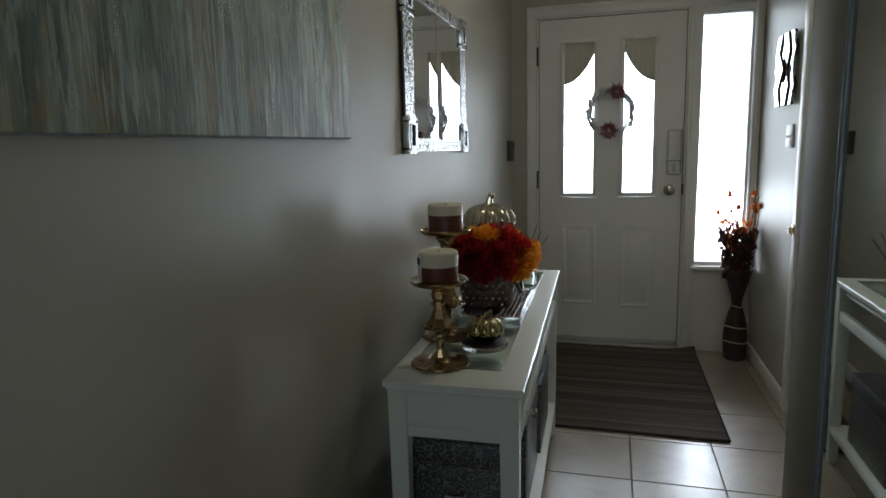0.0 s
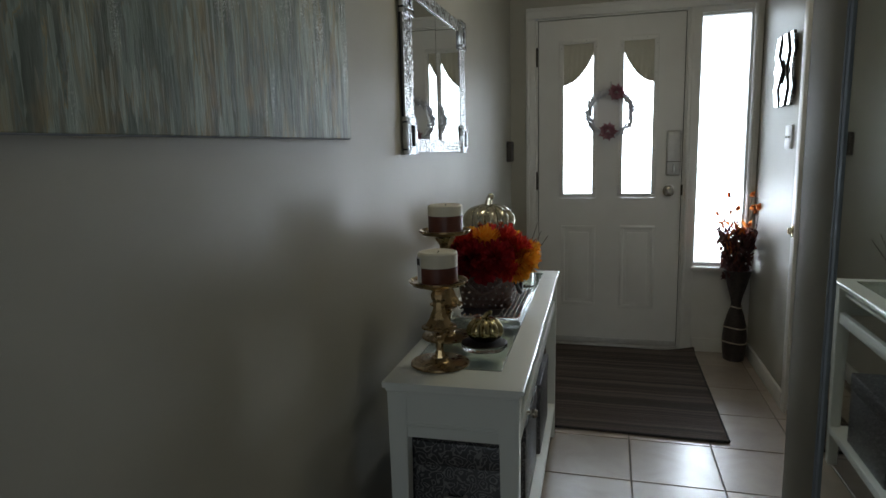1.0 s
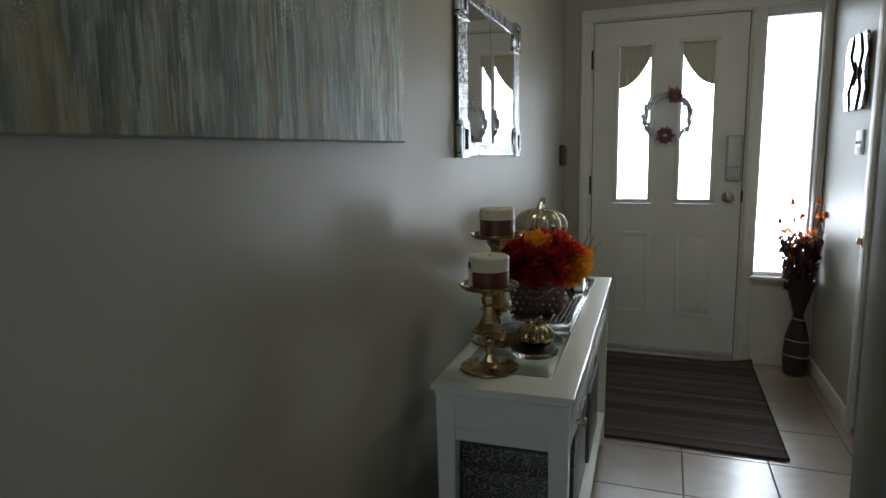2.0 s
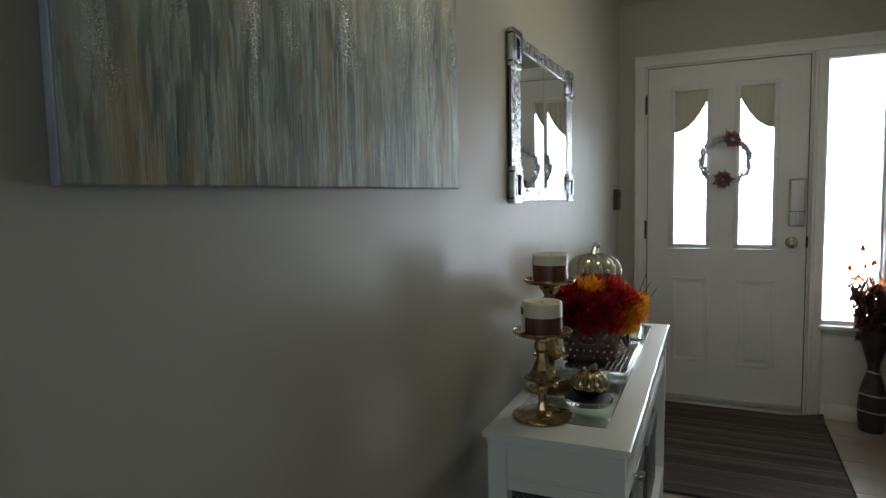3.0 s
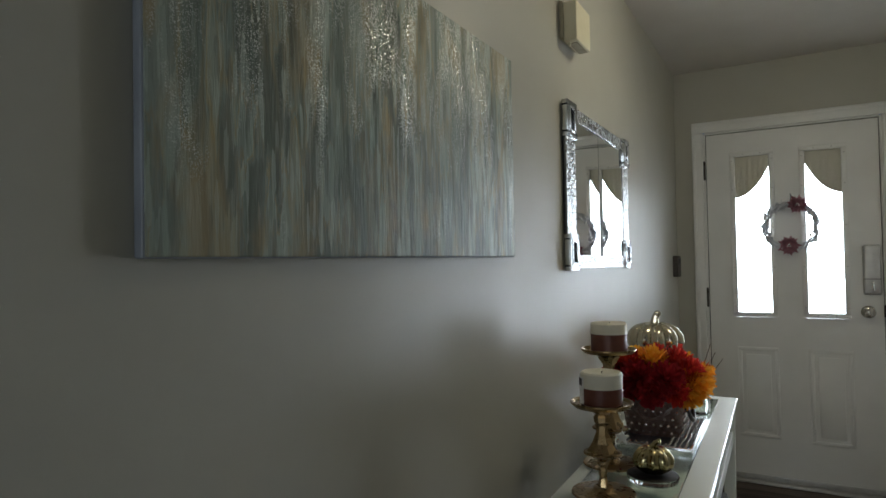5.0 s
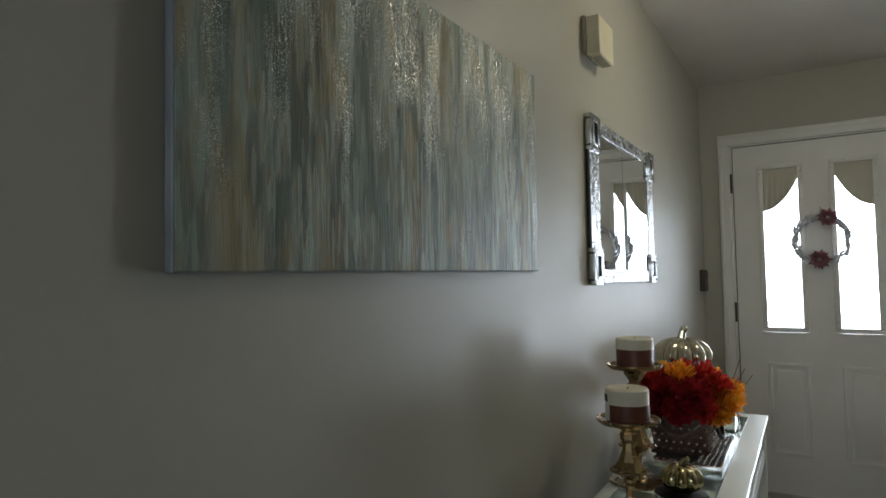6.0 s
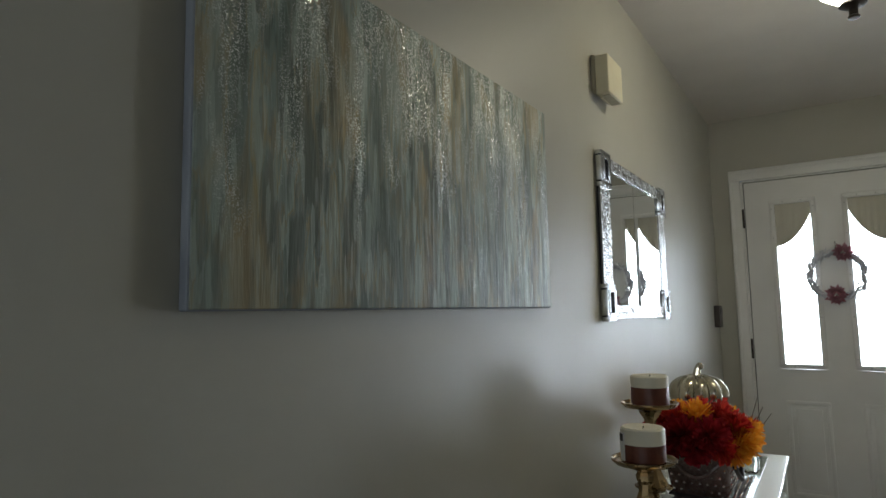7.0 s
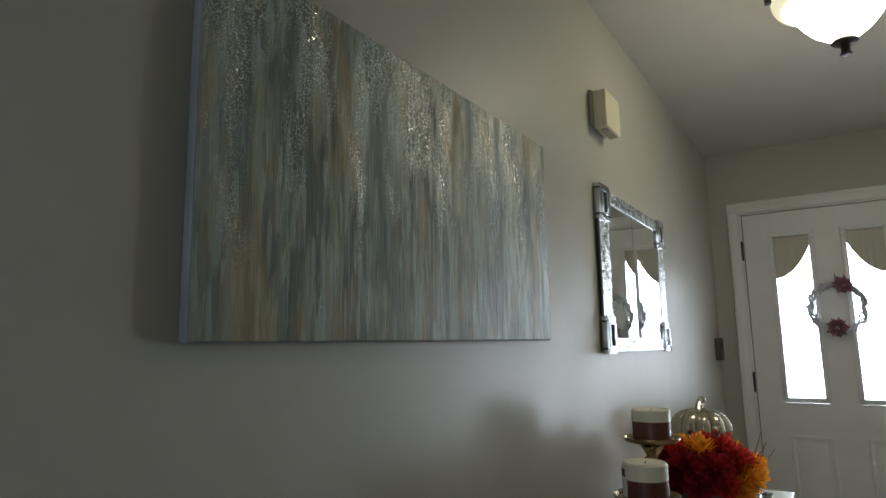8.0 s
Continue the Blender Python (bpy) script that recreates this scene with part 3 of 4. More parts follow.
for x0, x1, z0, z1 in ((0.322, 0.535, 0.245, 0.765), (0.685, 0.892, 0.235, 0.765)):
    bm = ring(bmesh.new(), dx(x0), dx(x1), z0, z1, 0.022, -0.007, 0.003, 0.005)
    bm2 = box(bm, dx(x0) + 0.042, dx(x1) - 0.042, -0.006, 0.003, z0 + 0.042, z1 - 0.042, bevel=0.005)
    part("panel", bm, DOORP, door, "raised moulded lower panel")
for z in (1.765, 1.0, 0.20):
    bm = bmesh.new()
    lathe(bm, [(0.003, -0.006), (0.007, -0.003), (0.007, 0.108), (0.003, 0.112)], 12, (dx(0.166), -0.008, z))
    part("hinge", bm, BRONZE, door, "dark aged metal hinge")
# lock with a keypad plate, thumb turn, and a crystal knob
lk = part("lock_plate", boxed(dx(0.945), dx(1.030), -0.026, 0.0, 1.075, 1.345, bevel=0.022, seg=4), GREYPL, door, "satin grey electronic lock plate")
part("thumb_turn", boxed(dx(0.982), dx(0.995), -0.05, -0.026, 1.095, 1.145, bevel=0.005), SILVER, lk)
part("seam", boxed(dx(0.949), dx(1.026), -0.0275, -0.024, 1.158, 1.162), DARKBROWN, lk)
bm = lathe(bmesh.new(), [(0.034, 0.0), (0.034, 0.004), (0.026, 0.010), (0.011, 0.014), (0.011, 0.030), (0.024, 0.036), (0.031, 0.050), (0.027, 0.064), (0.012, 0.070)], 20)
bmesh.ops.transform(bm, matrix=pose(dx(0.966), 0, 0.982, 90), verts=bm.verts)
part("knob", bm, NICKEL, door, "tarnished nickel door knob")
part("strike", boxed(dx(1.034), dx(1.046), -0.015, -0.0125, 0.955, 1.02), BRONZE, door)
part("sweep", boxed(dx(0.176), dx(1.038), -0.006, 0.0, 0.0, 0.03, bevel=0.002), GREYPL, door, "grey weather strip")

# sidelight
win = thing("window_1", (1.26, 3.99, 0.55), 0, "tall narrow white-framed sidelight window, blown bright", "window", kind="structure")
for x0, x1, z0, z1 in ((-0.140, -0.132, -0.016, 1.48), (0.130, 0.140, -0.016, 1.48), (-0.132, 0.130, 1.468, 1.48), (-0.132, 0.130, -0.016, 0.012)):
    part("window_frame", boxed(x0, x1, 0.0, 0.05, z0, z1, bevel=0.002), TRIM, win)
part("window_sill", boxed(-0.155, 0.150, -0.055, 0.03, -0.034, -0.010, bevel=0.005), TRIM, win)
g = part("pane", boxed(-0.132, 0.130, 0.030, 0.034, 0.012, 1.468), GLASS, win, smooth=False)
g.visible_shadow = False

# ---- wreath ----
wr = thing("wreath", (0.612, 3.945, 1.478), 0, "small silver vine wreath with two dusty rose flowers", "wreath")
rng = random.Random(5)
for k in range(5):
    pts = []
    ph = rng.uniform(0, 6.28)
    for i in range(61):
        a = 2 * math.pi * i / 60
        rr = 0.128 + 0.011 * math.sin((5 + k) * a + ph)
        pts.append((rr * math.cos(a), 0.010 * math.cos((5 + k) * a + ph), rr * math.sin(a)))
    part("vine", tube(bmesh.new(), pts, 0.006, 0.006, 6), SILVLEAF, wr)
bm = bmesh.new()
for k in range(260):
    a = rng.uniform(0, 6.28)
    rr = rng.uniform(0.106, 0.150)
    c = Vector((rr * math.cos(a), rng.uniform(-0.018, 0.004), rr * math.sin(a)))
    m = Matrix.Translation(c) @ Euler((rng.uniform(0, 6), rng.uniform(0, 6), rng.uniform(0, 6))).to_matrix().to_4x4()
    l, w = rng.uniform(0.010, 0.018), rng.uniform(0.004, 0.007)
    vs = [bm.verts.new(m @ Vector(p)) for p in ((-l, 0, 0), (0, -w, 0.002), (l, 0, 0), (0, w, 0.002))]
    bm.faces.new(vs)
part("leaves", bm, SILVLEAF, wr, "small silvery leaves", smooth=False)["kind"] = "stuff"


def rosette(bm, c, r, n_layers, per, rng, axis="y"):
    """Layered pointed petals facing -y."""
    for layer in range(n_layers):
        k = 1 - layer / n_layers * 0.6
        for i in range(per):
            a = 2 * math.pi * (i + 0.5 * (layer % 2)) / per + rng.uniform(-0.12, 0.12)
            d = Vector((math.cos(a), 0, math.sin(a)))
            s = Vector((-math.sin(a), 0, math.cos(a)))
            f = Vector((0, -1, 0))
            base = Vector(c) + f * 0.004 * layer
            R, w = r * k * rng.uniform(0.9, 1.08), r * 0.24
            p = [base, base + d * R * 0.5 + s * w + f * 0.004, base + d * R + f * (0.006 + 0.006 * layer), base + d * R * 0.5 - s * w + f * 0.004, base + d * R * 0.5 + f * -0.003]
            v = [bm.verts.new(q) for q in p]
            bm.faces.new((v[0], v[1], v[4]))
            bm.faces.new((v[1], v[2], v[4]))
            bm.faces.new((v[2], v[3], v[4]))
            bm.faces.new((v[3], v[0], v[4]))


for cx, cz, r in ((0.036, 0.122, 0.056), (-0.010, -0.107, 0.060)):
    bm = bmesh.new()
    rosette(bm, (cx, -0.016, cz), r, 4, 9, rng)
    fl = part("flower", bm, PINK, wr, "dusty rose fabric flower", smooth=False)
    bm = bmesh.new()
    for dxx, dzz in ((0, 0.005), (0.007, -0.004), (-0.007, -0.004)):
        sphere(bm, (cx + dxx, -0.036, cz + dzz), 0.006, 8, 6)
    part("crystal", bm, GEM, fl, "clear crystal centre", smooth=False)
part("hook", tube(bmesh.new(), [(0.004, 0.036, 0.19), (0.004, -0.004, 0.185), (0.004, -0.018, 0.165), (0.002, -0.014, 0.135)], 0.004, 0.004, 6), SILVER, wr)
for x0, z0 in ((-0.145, -0.02), (0.135, -0.06)):
    bm = tube(bmesh.new(), [(x0, 0, z0), (x0 - 0.008, -0.004, z0 - 0.05), (x0 - 0.004, 0, z0 - 0.09), (x0 - 0.018, 0, z0 - 0.12)], 0.0015, 0.0008, 5)
    part("trailing_stem", bm, SILVLEAF, wr)

# ---- rug ----
bm = bmesh.new()
nx, ny = 24, 36
X0, X1, Y0, Y1 = 0.20, 1.138, 2.695, 3.925
grid = []
for j in range(ny + 1):
    row = []
    for i in range(nx + 1):
        u, v = i / nx, j / ny
        x = X0 + u * (X1 - X0) + 0.004 * math.sin(v * 9) * u
        y = Y0 + v * (Y1 - Y0) + 0.006 * math.sin(u * 5) - 0.012 * (1 - u) * (1 - v)
        z = 0.010 + 0.0012 * math.sin(u * 17 + v * 11)
        curl = max(0, (u - 0.80) / 0.2) * max(0, (v - 0.93) / 0.07)
        row.append(bm.verts.new((x, y, z + 0.03 * curl ** 1.5)))
    grid.append(row)
for j in range(ny):
    for i in range(nx):
        bm.faces.new((grid[j][i], grid[j][i + 1], grid[j + 1][i + 1], grid[j + 1][i]))
res = bmesh.ops.extrude_face_region(bm, geom=list(bm.faces))
for v in [g for g in res["geom"] if isinstance(g, bmesh.types.BMVert)]:
    v.co.z = max(v.co.z - 0.008, 0.0008)
rug = tagged(part("rug", bm, RUG), "dark brown and grey striped ribbed door mat rug", "rug")
for a, b in (((X0, Y0 - 0.012), (X1, Y0)), ((X1, Y0), (X1, Y1 - 0.1))):
    pts = [(a[0] + (b[0] - a[0]) * i / 12, a[1] + (b[1] - a[1]) * i / 12 + (0.006 * math.sin(5 * i / 12) if a[0] != b[0] else 0), 0.0065) for i in range(13)]
    part("binding", tube(bmesh.new(), pts, 0.0062, 0.0062, 8), RUGEDGE, rug, "dark stitched edge binding")

# ---- large canvas ----
cv = thing("canvas_painting", (0.0, 0.866, 1.301), 0, "large abstract canvas of grey-blue and ochre streaks with glitter", "painting")
part("painted_face", boxed(0.0165, 0.020, -0.505, 0.505, 0.002, 0.494, bevel=0.003, seg=3), CANVAS, cv, "streaked grey-blue and ochre glitter paint")
part("wrapped_edge", boxed(0.001, 0.0168, -0.507, 0.507, 0.0, 0.496, bevel=0.003, seg=3), CANVASEDGE, cv, "pale blue-grey canvas edge")

cv.matrix_basis = pose(0.0, 0.866, 1.301, 0.4)  # hangs slightly out of level

# ---- mosaic mirror ----
mi = thing("wall_mirror", (0.0, 2.205, 1.270), 0, "landscape wall mirror framed in silver mosaic with corner blocks", "mirror")
W2, HT = 0.408, 0.526
part("backing", boxed(0.001, 0.010, -W2 + 0.008, W2 - 0.004, 0.004, HT - 0.006, bevel=0.002), BLACK, mi, "black edge backing board")
SEAM = -0.022
for a, b, turn in ((-W2 + 0.085, SEAM - 0.0006, 0.75), (SEAM + 0.0006, W2 - 0.085, -0.45)):
    bm = boxed(-0.00125, 0.00125, -(b - a) / 2, (b - a) / 2, 0.045, HT - 0.045)
    bmesh.ops.transform(bm, matrix=pose(0.0113, (a + b) / 2, 0, 0, 0, turn), verts=bm.verts)
    part("mirror_glass", bm, MIRROR, mi, "clear silvered mirror panel", smooth=False)
RW, RH = 0.092, 0.044
rails = ((-W2, W2, 0.0, RH), (-W2, W2, HT - RH, HT), (-W2, -W2 + RW, RH, HT - RH), (W2 - RW, W2, RH, HT - RH))
rng = random.Random(11)
for y0, y1, z0, z1 in rails:
    r = part("frame_rail", boxed(0.0095, 0.0155, y0, y1, z0, z1, bevel=0.001), MGROUT, mi, "frame rail covered in mirror mosaic")
    bm = bmesh.new()
    s = 0.0105
    ny_, nz_ = max(1, round((y1 - y0) / s)), max(1, round((z1 - z0) / s))
    pt = {}
    for i in range(ny_ + 1):
        for j in range(nz_ + 1):
            jy = 0 if i in (0, ny_) else rng.uniform(-0.3, 0.3) * s
            jz = 0 if j in (0, nz_) else rng.uniform(-0.3, 0.3) * s
            pt[i, j] = Vector((0, y0 + (y1 - y0) * i / ny_ + jy, z0 + (z1 - z0) * j / nz_ + jz))
    for i in range(ny_):
        for j in range(nz_):
            q = [pt[i, j], pt[i + 1, j], pt[i + 1, j + 1], pt[i, j + 1]]
            shards = [q] if rng.random() < 0.45 else ([q[:3], [q[0], q[2], q[3]]] if rng.random() < 0.5 else [[q[0], q[1], q[3]], q[1:]])
            for sh in shards:
                c = sum(sh, Vector()) / len(sh)
                ty, tz = rng.gauss(0, 0.10), rng.gauss(0, 0.10)
                top, low = [], []
                for p in sh:
                    d = (p - c) * 0.80
                    top.append(bm.verts.new((0.0170 + d.y * ty + d.z * tz, c.y + d.y, c.z + d.z)))
                    low.append(bm.verts.new((0.0150, c.y + d.y * 1.05, c.z + d.z * 1.05)))
                bm.faces.new(top)
                for k in range(len(sh)):
                    bm.faces.new((top[k], top[k - 1], low[k - 1], low[k]))
    part("mosaic", bm, MOSAIC, r, "small irregular mirror shards", smooth=False)["kind"] = "stuff"
for y0 in (-W2 - 0.002, W2 - 0.092):
    for z0 in (-0.006, HT - 0.110):
        bm = ring(bmesh.new(), 0, 0.094, 0, 0.116, 0.020, -0.0085, 0.012, 0.0015)
        lip = ring(bmesh.new(), 0.019, 0.075, 0.019, 0.097, 0.006, -0.0105, 0.0, 0.001)
        for b_ in (bm, lip):
            bmesh.ops.transform(b_, matrix=Matrix.Translation((0.0165, y0, z0)) @ pose(0, 0, 0, 0, 0, 90), verts=b_.verts)
        cb = part("corner_block", bm, BEVELMIR, mi, "bevelled silver corner block")
        part("lip", lip, SILVER, cb, "bright silver inner lip")
        part("dark_inset", boxed(0.012, 0.0195, y0 + 0.024, y0 + 0.070, z0 + 0.024, z0 + 0.092, bevel=0.003), DARKMIR, cb, "dark mirrored inset")

# ---- door chime ----
ch = thing("door_chime", (0.0, 1.80, 1.985), 0, "ivory plastic door chime box fixed on the wall", "door chime")
part("back_plate", boxed(0.001, 0.0142, 0.0, 0.155, 0.010, 0.130, bevel=0.003), IVORYD, ch)
bm = boxed(0.014, 0.057, 0.003, 0.152, 0.000, 0.126, bevel=0.005, seg=3)
cover = part("cover", bm, IVORY, ch, "smooth ivory cover")
part("grille", boxed(0.022, 0.050, 0.030, 0.140, -0.0025, 0.001), IVORYD, cover)
part("pull", boxed(0.022, 0.030, 0.020, 0.028, -0.012, 0.001, bevel=0.002), IVORY, ch)

# ---- small dark wall box near the entrance ----
wb = thing("wall_sensor_box", (0.0, 3.84, 1.20), 0, "small dark brown plastic box on the wall", "wall box")
part("case", boxed(0.0, 0.030, -0.055, 0.055, 0.0, 0.125, bevel=0.006, seg=3), DARKBROWN, wb)
part("cap", boxed(0.0295, 0.034, -0.035, 0.035, 0.075, 0.110, bevel=0.002), BLACK, wb)

# ---- mirrored zigzag art and switch on the side wall ----
art = thing("wall_art", (1.449, 3.39, 1.44), 0, "mirrored zigzag and diamond wall art with black edges", "wall art")
part("backing", boxed(-0.010, -0.001, -0.110, 0.115, 0.03, 0.33, bevel=0.002), BLACK, art)


def mirror_piece(pts, x0, name, label):
    """A mirror shape on a slightly larger black board; points are (y, z)."""
    pts = [(p[0] * 0.80, 0.012 + p[1] * 0.93) for p in pts]
    cy = sum(p[0] for p in pts) / len(pts)
    cz = sum(p[1] for p in pts) / len(pts)
    grown = [(p[0] + math.copysign(0.003, p[0] - cy), p[1] + math.copysign(0.002, p[1] - cz)) for p in pts]
    board = part("black_edge", prism(bmesh.new(), grown, "x", x0 - 0.010, x0), BLACK, art, "black board edge", smooth=False)
    part(name, prism(bmesh.new(), pts, "x", x0 - 0.013, x0 - 0.0101), MIRROR, board, label, smooth=False)


ZS = (0.0, 0.09, 0.18, 0.27, 0.36)
for k, yc in enumerate((-0.150, -0.060, 0.030, 0.120)):
    zig = -0.026 if k < 2 else 0.026
    near = [(yc - 0.041 + zig * (1 if i % 2 else -1), z) for i, z in enumerate(ZS)]
    far = [(yc + 0.041 + zig * (1 if i % 2 else -1), z) for i, z in enumerate(ZS)]
    mirror_piece(near + far[::-1], -0.010 - 0.008 * (k % 2), "mirror_strip", "zigzag mirror strip")
mirror_piece([(0.040, 0.265), (-0.062, 0.180), (0.030, 0.090), (0.128, 0.185)], -0.030, "mirror_diamond", "raised mirror diamond")
bm = bmesh.new()
for i in range(30):
    z = 0.02 + i * 0.0105
    box(bm, -0.026, -0.010, -0.158 if i % 2 else -0.152, -0.140, z, z + 0.006)
part("beading", bm, SILVER, art, "fine silver notched edge", smooth=False)["kind"] = "stuff"

sw = thing("light_switch", (1.449, 3.30, 1.245), 0, "grey-white switch plate with two small toggles", "light switch")
part("plate", boxed(-0.007, 0.0, -0.058, 0.058, 0.0, 0.112, bevel=0.003), SWITCH, sw)
for y in (-0.024, 0.024):
    part("toggle", boxed(-0.014, -0.006, y - 0.004, y + 0.004, 0.050, 0.062, bevel=0.002), SWITCH, sw)
part("lower_cover", boxed(-0.010, -0.0065, -0.050, 0.050, 0.006, 0.038, bevel=0.002), SWITCH, sw)

# ---- ceiling light ----
cl = thing("ceiling_light", (0.717, 2.114, H), 0, "lit flush ceiling light with a cream glass bowl and bronze fittings", "ceiling light")
part("canopy", lathe(bmesh.new(), [(0.10, -0.001), (0.10, -0.012), (0.085, -0.03), (0.03, -0.05), (0.02, -0.075)], 36), BRONZE, cl)
part("bowl", lathe(bmesh.new(), [(0.158, -0.107), (0.141, -0.117), (0.126, -0.136), (0.108, -0.166), (0.083, -0.196), (0.052, -0.220), (0.019, -0.232), (0.004, -0.234)], 56, cap=False), LAMPGLASS, cl, "glowing cream alabaster glass bowl")
part("bowl_rim", lathe(bmesh.new(), [(0.178, -0.050), (0.187, -0.056), (0.189, -0.070), (0.185, -0.086), (0.176, -0.098), (0.166, -0.104), (0.1582, -0.107)], 56, cap=False), LAMPRIM, cl, "dimmer cream glass rim, flared outwards")
part("finial", lathe(bmesh.new(), [(0.010, -0.232), (0.034, -0.236), (0.038, -0.243), (0.028, -0.250), (0.013, -0.256), (0.012, -0.276), (0.017, -0.280), (0.015, -0.286), (0.004, -0.288)], 20), BRONZE, cl, "dark bronze finial")
for k in range(3):
    a = 2 * math.pi * k / 3 + 3.4
    c, s = math.cos(a), math.sin(a)
    bm = tube(bmesh.new(), [(0.02 * c, 0.02 * s, -0.055), (0.12 * c, 0.12 * s, -0.045), (0.188 * c, 0.188 * s, -0.038), (0.202 * c, 0.202 * s, -0.052), (0.199 * c, 0.199 * s, -0.076)], 0.008, 0.011, 8)
    part("arm", bm, BRONZE, cl)

# ---- console table ----
TZ = 0.748
TW, TL = 0.324, 1.388
tb = thing("console_table", (0.1230, 1.2400, 0.0), 1.35, "white lacquered console table with glass top and lower shelf", "table")
RX0, RX1, RY0, RY1 = 0.034, TW - 0.062, 0.115, TL - 0.05
for name, b in (("top_rail", (0, RX0, 0, TL)), ("top_rail", (RX1, TW, 0, TL)), ("top_rail", (RX0, RX1, 0, RY0)), ("top_rail", (RX0, RX1, RY1, TL))):
    part(name, boxed(*b, TZ - 0.013, TZ), WHITE, tb, smooth=False)
bm = tube(bmesh.new(), [(TW - 0.001, 0.002 + 0.1 * k, TZ - 0.0065) for k in range(14)] + [(TW - 0.001, TL - 0.002, TZ - 0.0065)], 0.0062, 0.0062, 12)
part("edge_bead", bm, GLOSSWHITE, tb, "glossy rounded bead along the long edge")
bm = bmesh.new()
for b in ((0.005, TW - 0.005, 0.005, 0.022), (0.005, TW - 0.005, TL - 0.022, TL - 0.005), (0.005, 0.022, 0.022, TL - 0.022), (TW - 0.022, TW - 0.005, 0.022, TL - 0.022)):
    box(bm, *b, TZ - 0.025, TZ - 0.013, bevel=0.005, seg=4)
part("edge_moulding", bm, WHITE, tb)
gt = part("glass_top", boxed(RX0 + 0.001, RX1 - 0.001, RY0 + 0.001, RY1 - 0.001, TZ - 0.009, TZ + 0.001, bevel=0.001), TOPGLASS, tb, "inset green-tinted glass sheet", smooth=False)
gt.visible_shadow = False
part("display_shelf", boxed(0.03, TW - 0.03, 0.03, TL - 0.03, 0.690, 0.700), WHITE, tb, smooth=False)
LEG = 0.046
for lx in (0.008, TW - 0.008 - LEG):
    for ly in (0.010, TL - 0.010 - LEG):
        bm = boxed(lx, lx + LEG, ly, ly + LEG, 0.0, TZ - 0.025)
        cx, cy = lx + LEG / 2, ly + LEG / 2
        for v in bm.verts:
            if v.co.z < 0.1:
                v.co.x = cx + (v.co.x - cx) * 0.72
                v.co.y = cy + (v.co.y - cy) * 0.72
        bmesh.ops.bevel(bm, geom=list(bm.edges), offset=0.002, segments=2, affect="EDGES")
        part("leg", bm, WHITE, tb)
for y0 in (0.016, TL - 0.016 - 0.02):
    bm = boxed(0.008 + LEG, TW - 0.008 - LEG, y0, y0 + 0.02, 0.612, TZ - 0.025)
    for z in (0.636, 0.643):
        box(bm, 0.008 + LEG, TW - 0.008 - LEG, y0 - 0.003, y0 + 0.001, z, z + 0.004, bevel=0.001)
    part("end_apron", bm, WHITE, tb, "end apron with a double bead")
for x0 in (0.014, TW - 0.034):
    part("long_rail", boxed(x0, x0 + 0.020, 0.010 + LEG, TL - 0.010 - LEG, 0.585, 0.628, bevel=0.002), WHITE, tb)
bm = lathe(bmesh.new(), [(0.005, 0.0), (0.005, 0.010), (0.011, 0.016), (0.012, 0.022), (0.008, 0.028)], 16)
bmesh.ops.transform(bm, matrix=pose(TW - 0.014, 0.21, 0.607, 0, 90), verts=bm.verts)
part("knob", bm, NICKEL, tb, "small dull metal knob")
part("shelf", boxed(0.012, TW - 0.012, 0.03, TL - 0.03, 0.130, 0.160, bevel=0.004), WHITE, tb, "lower shelf board")

# storage boxes on the lower shelf
def storage_box(y0, y1, z1, handle):
    t = thing("storage_box", (0.2700, (y0 + y1) / 2, 0.1605), 1.3, "black and grey paisley fabric storage box with a lid", "storage box", "paisley storage boxes")
    d, h = (y1 - y0) / 2, z1 - 0.1605
    part("body", boxed(-0.128, 0.118, -d + 0.004, d - 0.004, 0.0, h - 0.05, bevel=0.004), PAISLEY, t)
    part("lid", boxed(-0.131, 0.121, -d, d, h - 0.062, h, bevel=0.005), PAISLEY, t)
    if handle:
        bm = tube(bmesh.new(), [(-0.024, -d + 0.002, h - 0.135), (-0.022, -d - 0.012, h - 0.135), (0.0, -d - 0.016, h - 0.135), (0.022, -d - 0.012, h - 0.135), (0.024, -d + 0.002, h - 0.135)], 0.006, 0.006, 8)
        part("handle", bm, GREYPL, t, "small dull metal handle")
    return t


storage_box(1.315, 1.66, 0.575, True)
storage_box(1.70, 2.06, 0.45, False)
storage_box(2.10, 2.46, 0.43, False)

# ---- things on the table ----
ZT = 0.7495


def candle_holder(x, y, profile_stem, disc, plate_z, label):
    t = thing("candle_holder", (x, y, ZT), 0, label, "candle holder", "gold candle holders")
    part("base", lathe(bmesh.new(), [(0.071, 0.0), (0.0735, 0.002), (0.072, 0.006), (0.066, 0.0065), (0.030, 0.0085), (0.024, 0.012), (0.021, 0.018)], 48), GOLD, t)
    part("stem", lathe(bmesh.new(), profile_stem, 7), GOLD, t, "faceted gold stem", smooth=False)
    r, z = disc
    bm = lathe(bmesh.new(), [(0.010, z - 0.006), (r * 0.8, z - 0.005), (r, z), (r * 0.97, z + 0.003), (r * 0.5, z + 0.007)], 40)
    for k in range(36):
        a = 2 * math.pi * k / 36
        sphere(bm, (r * math.cos(a), r * math.sin(a), z), 0.0022, 6, 4)
    part("collar", bm, GOLD, t, "beaded gold collar disc")
    z = plate_z
    part("plate", lathe(bmesh.new(), [(0.018, z - 0.022), (0.030, z - 0.012), (0.064, z - 0.006), (0.072, z + 0.002), (0.072, z + 0.006), (0.069, z + 0.006), (0.064, z), (0.02, z - 0.002)], 48), GOLD, t)
    return t


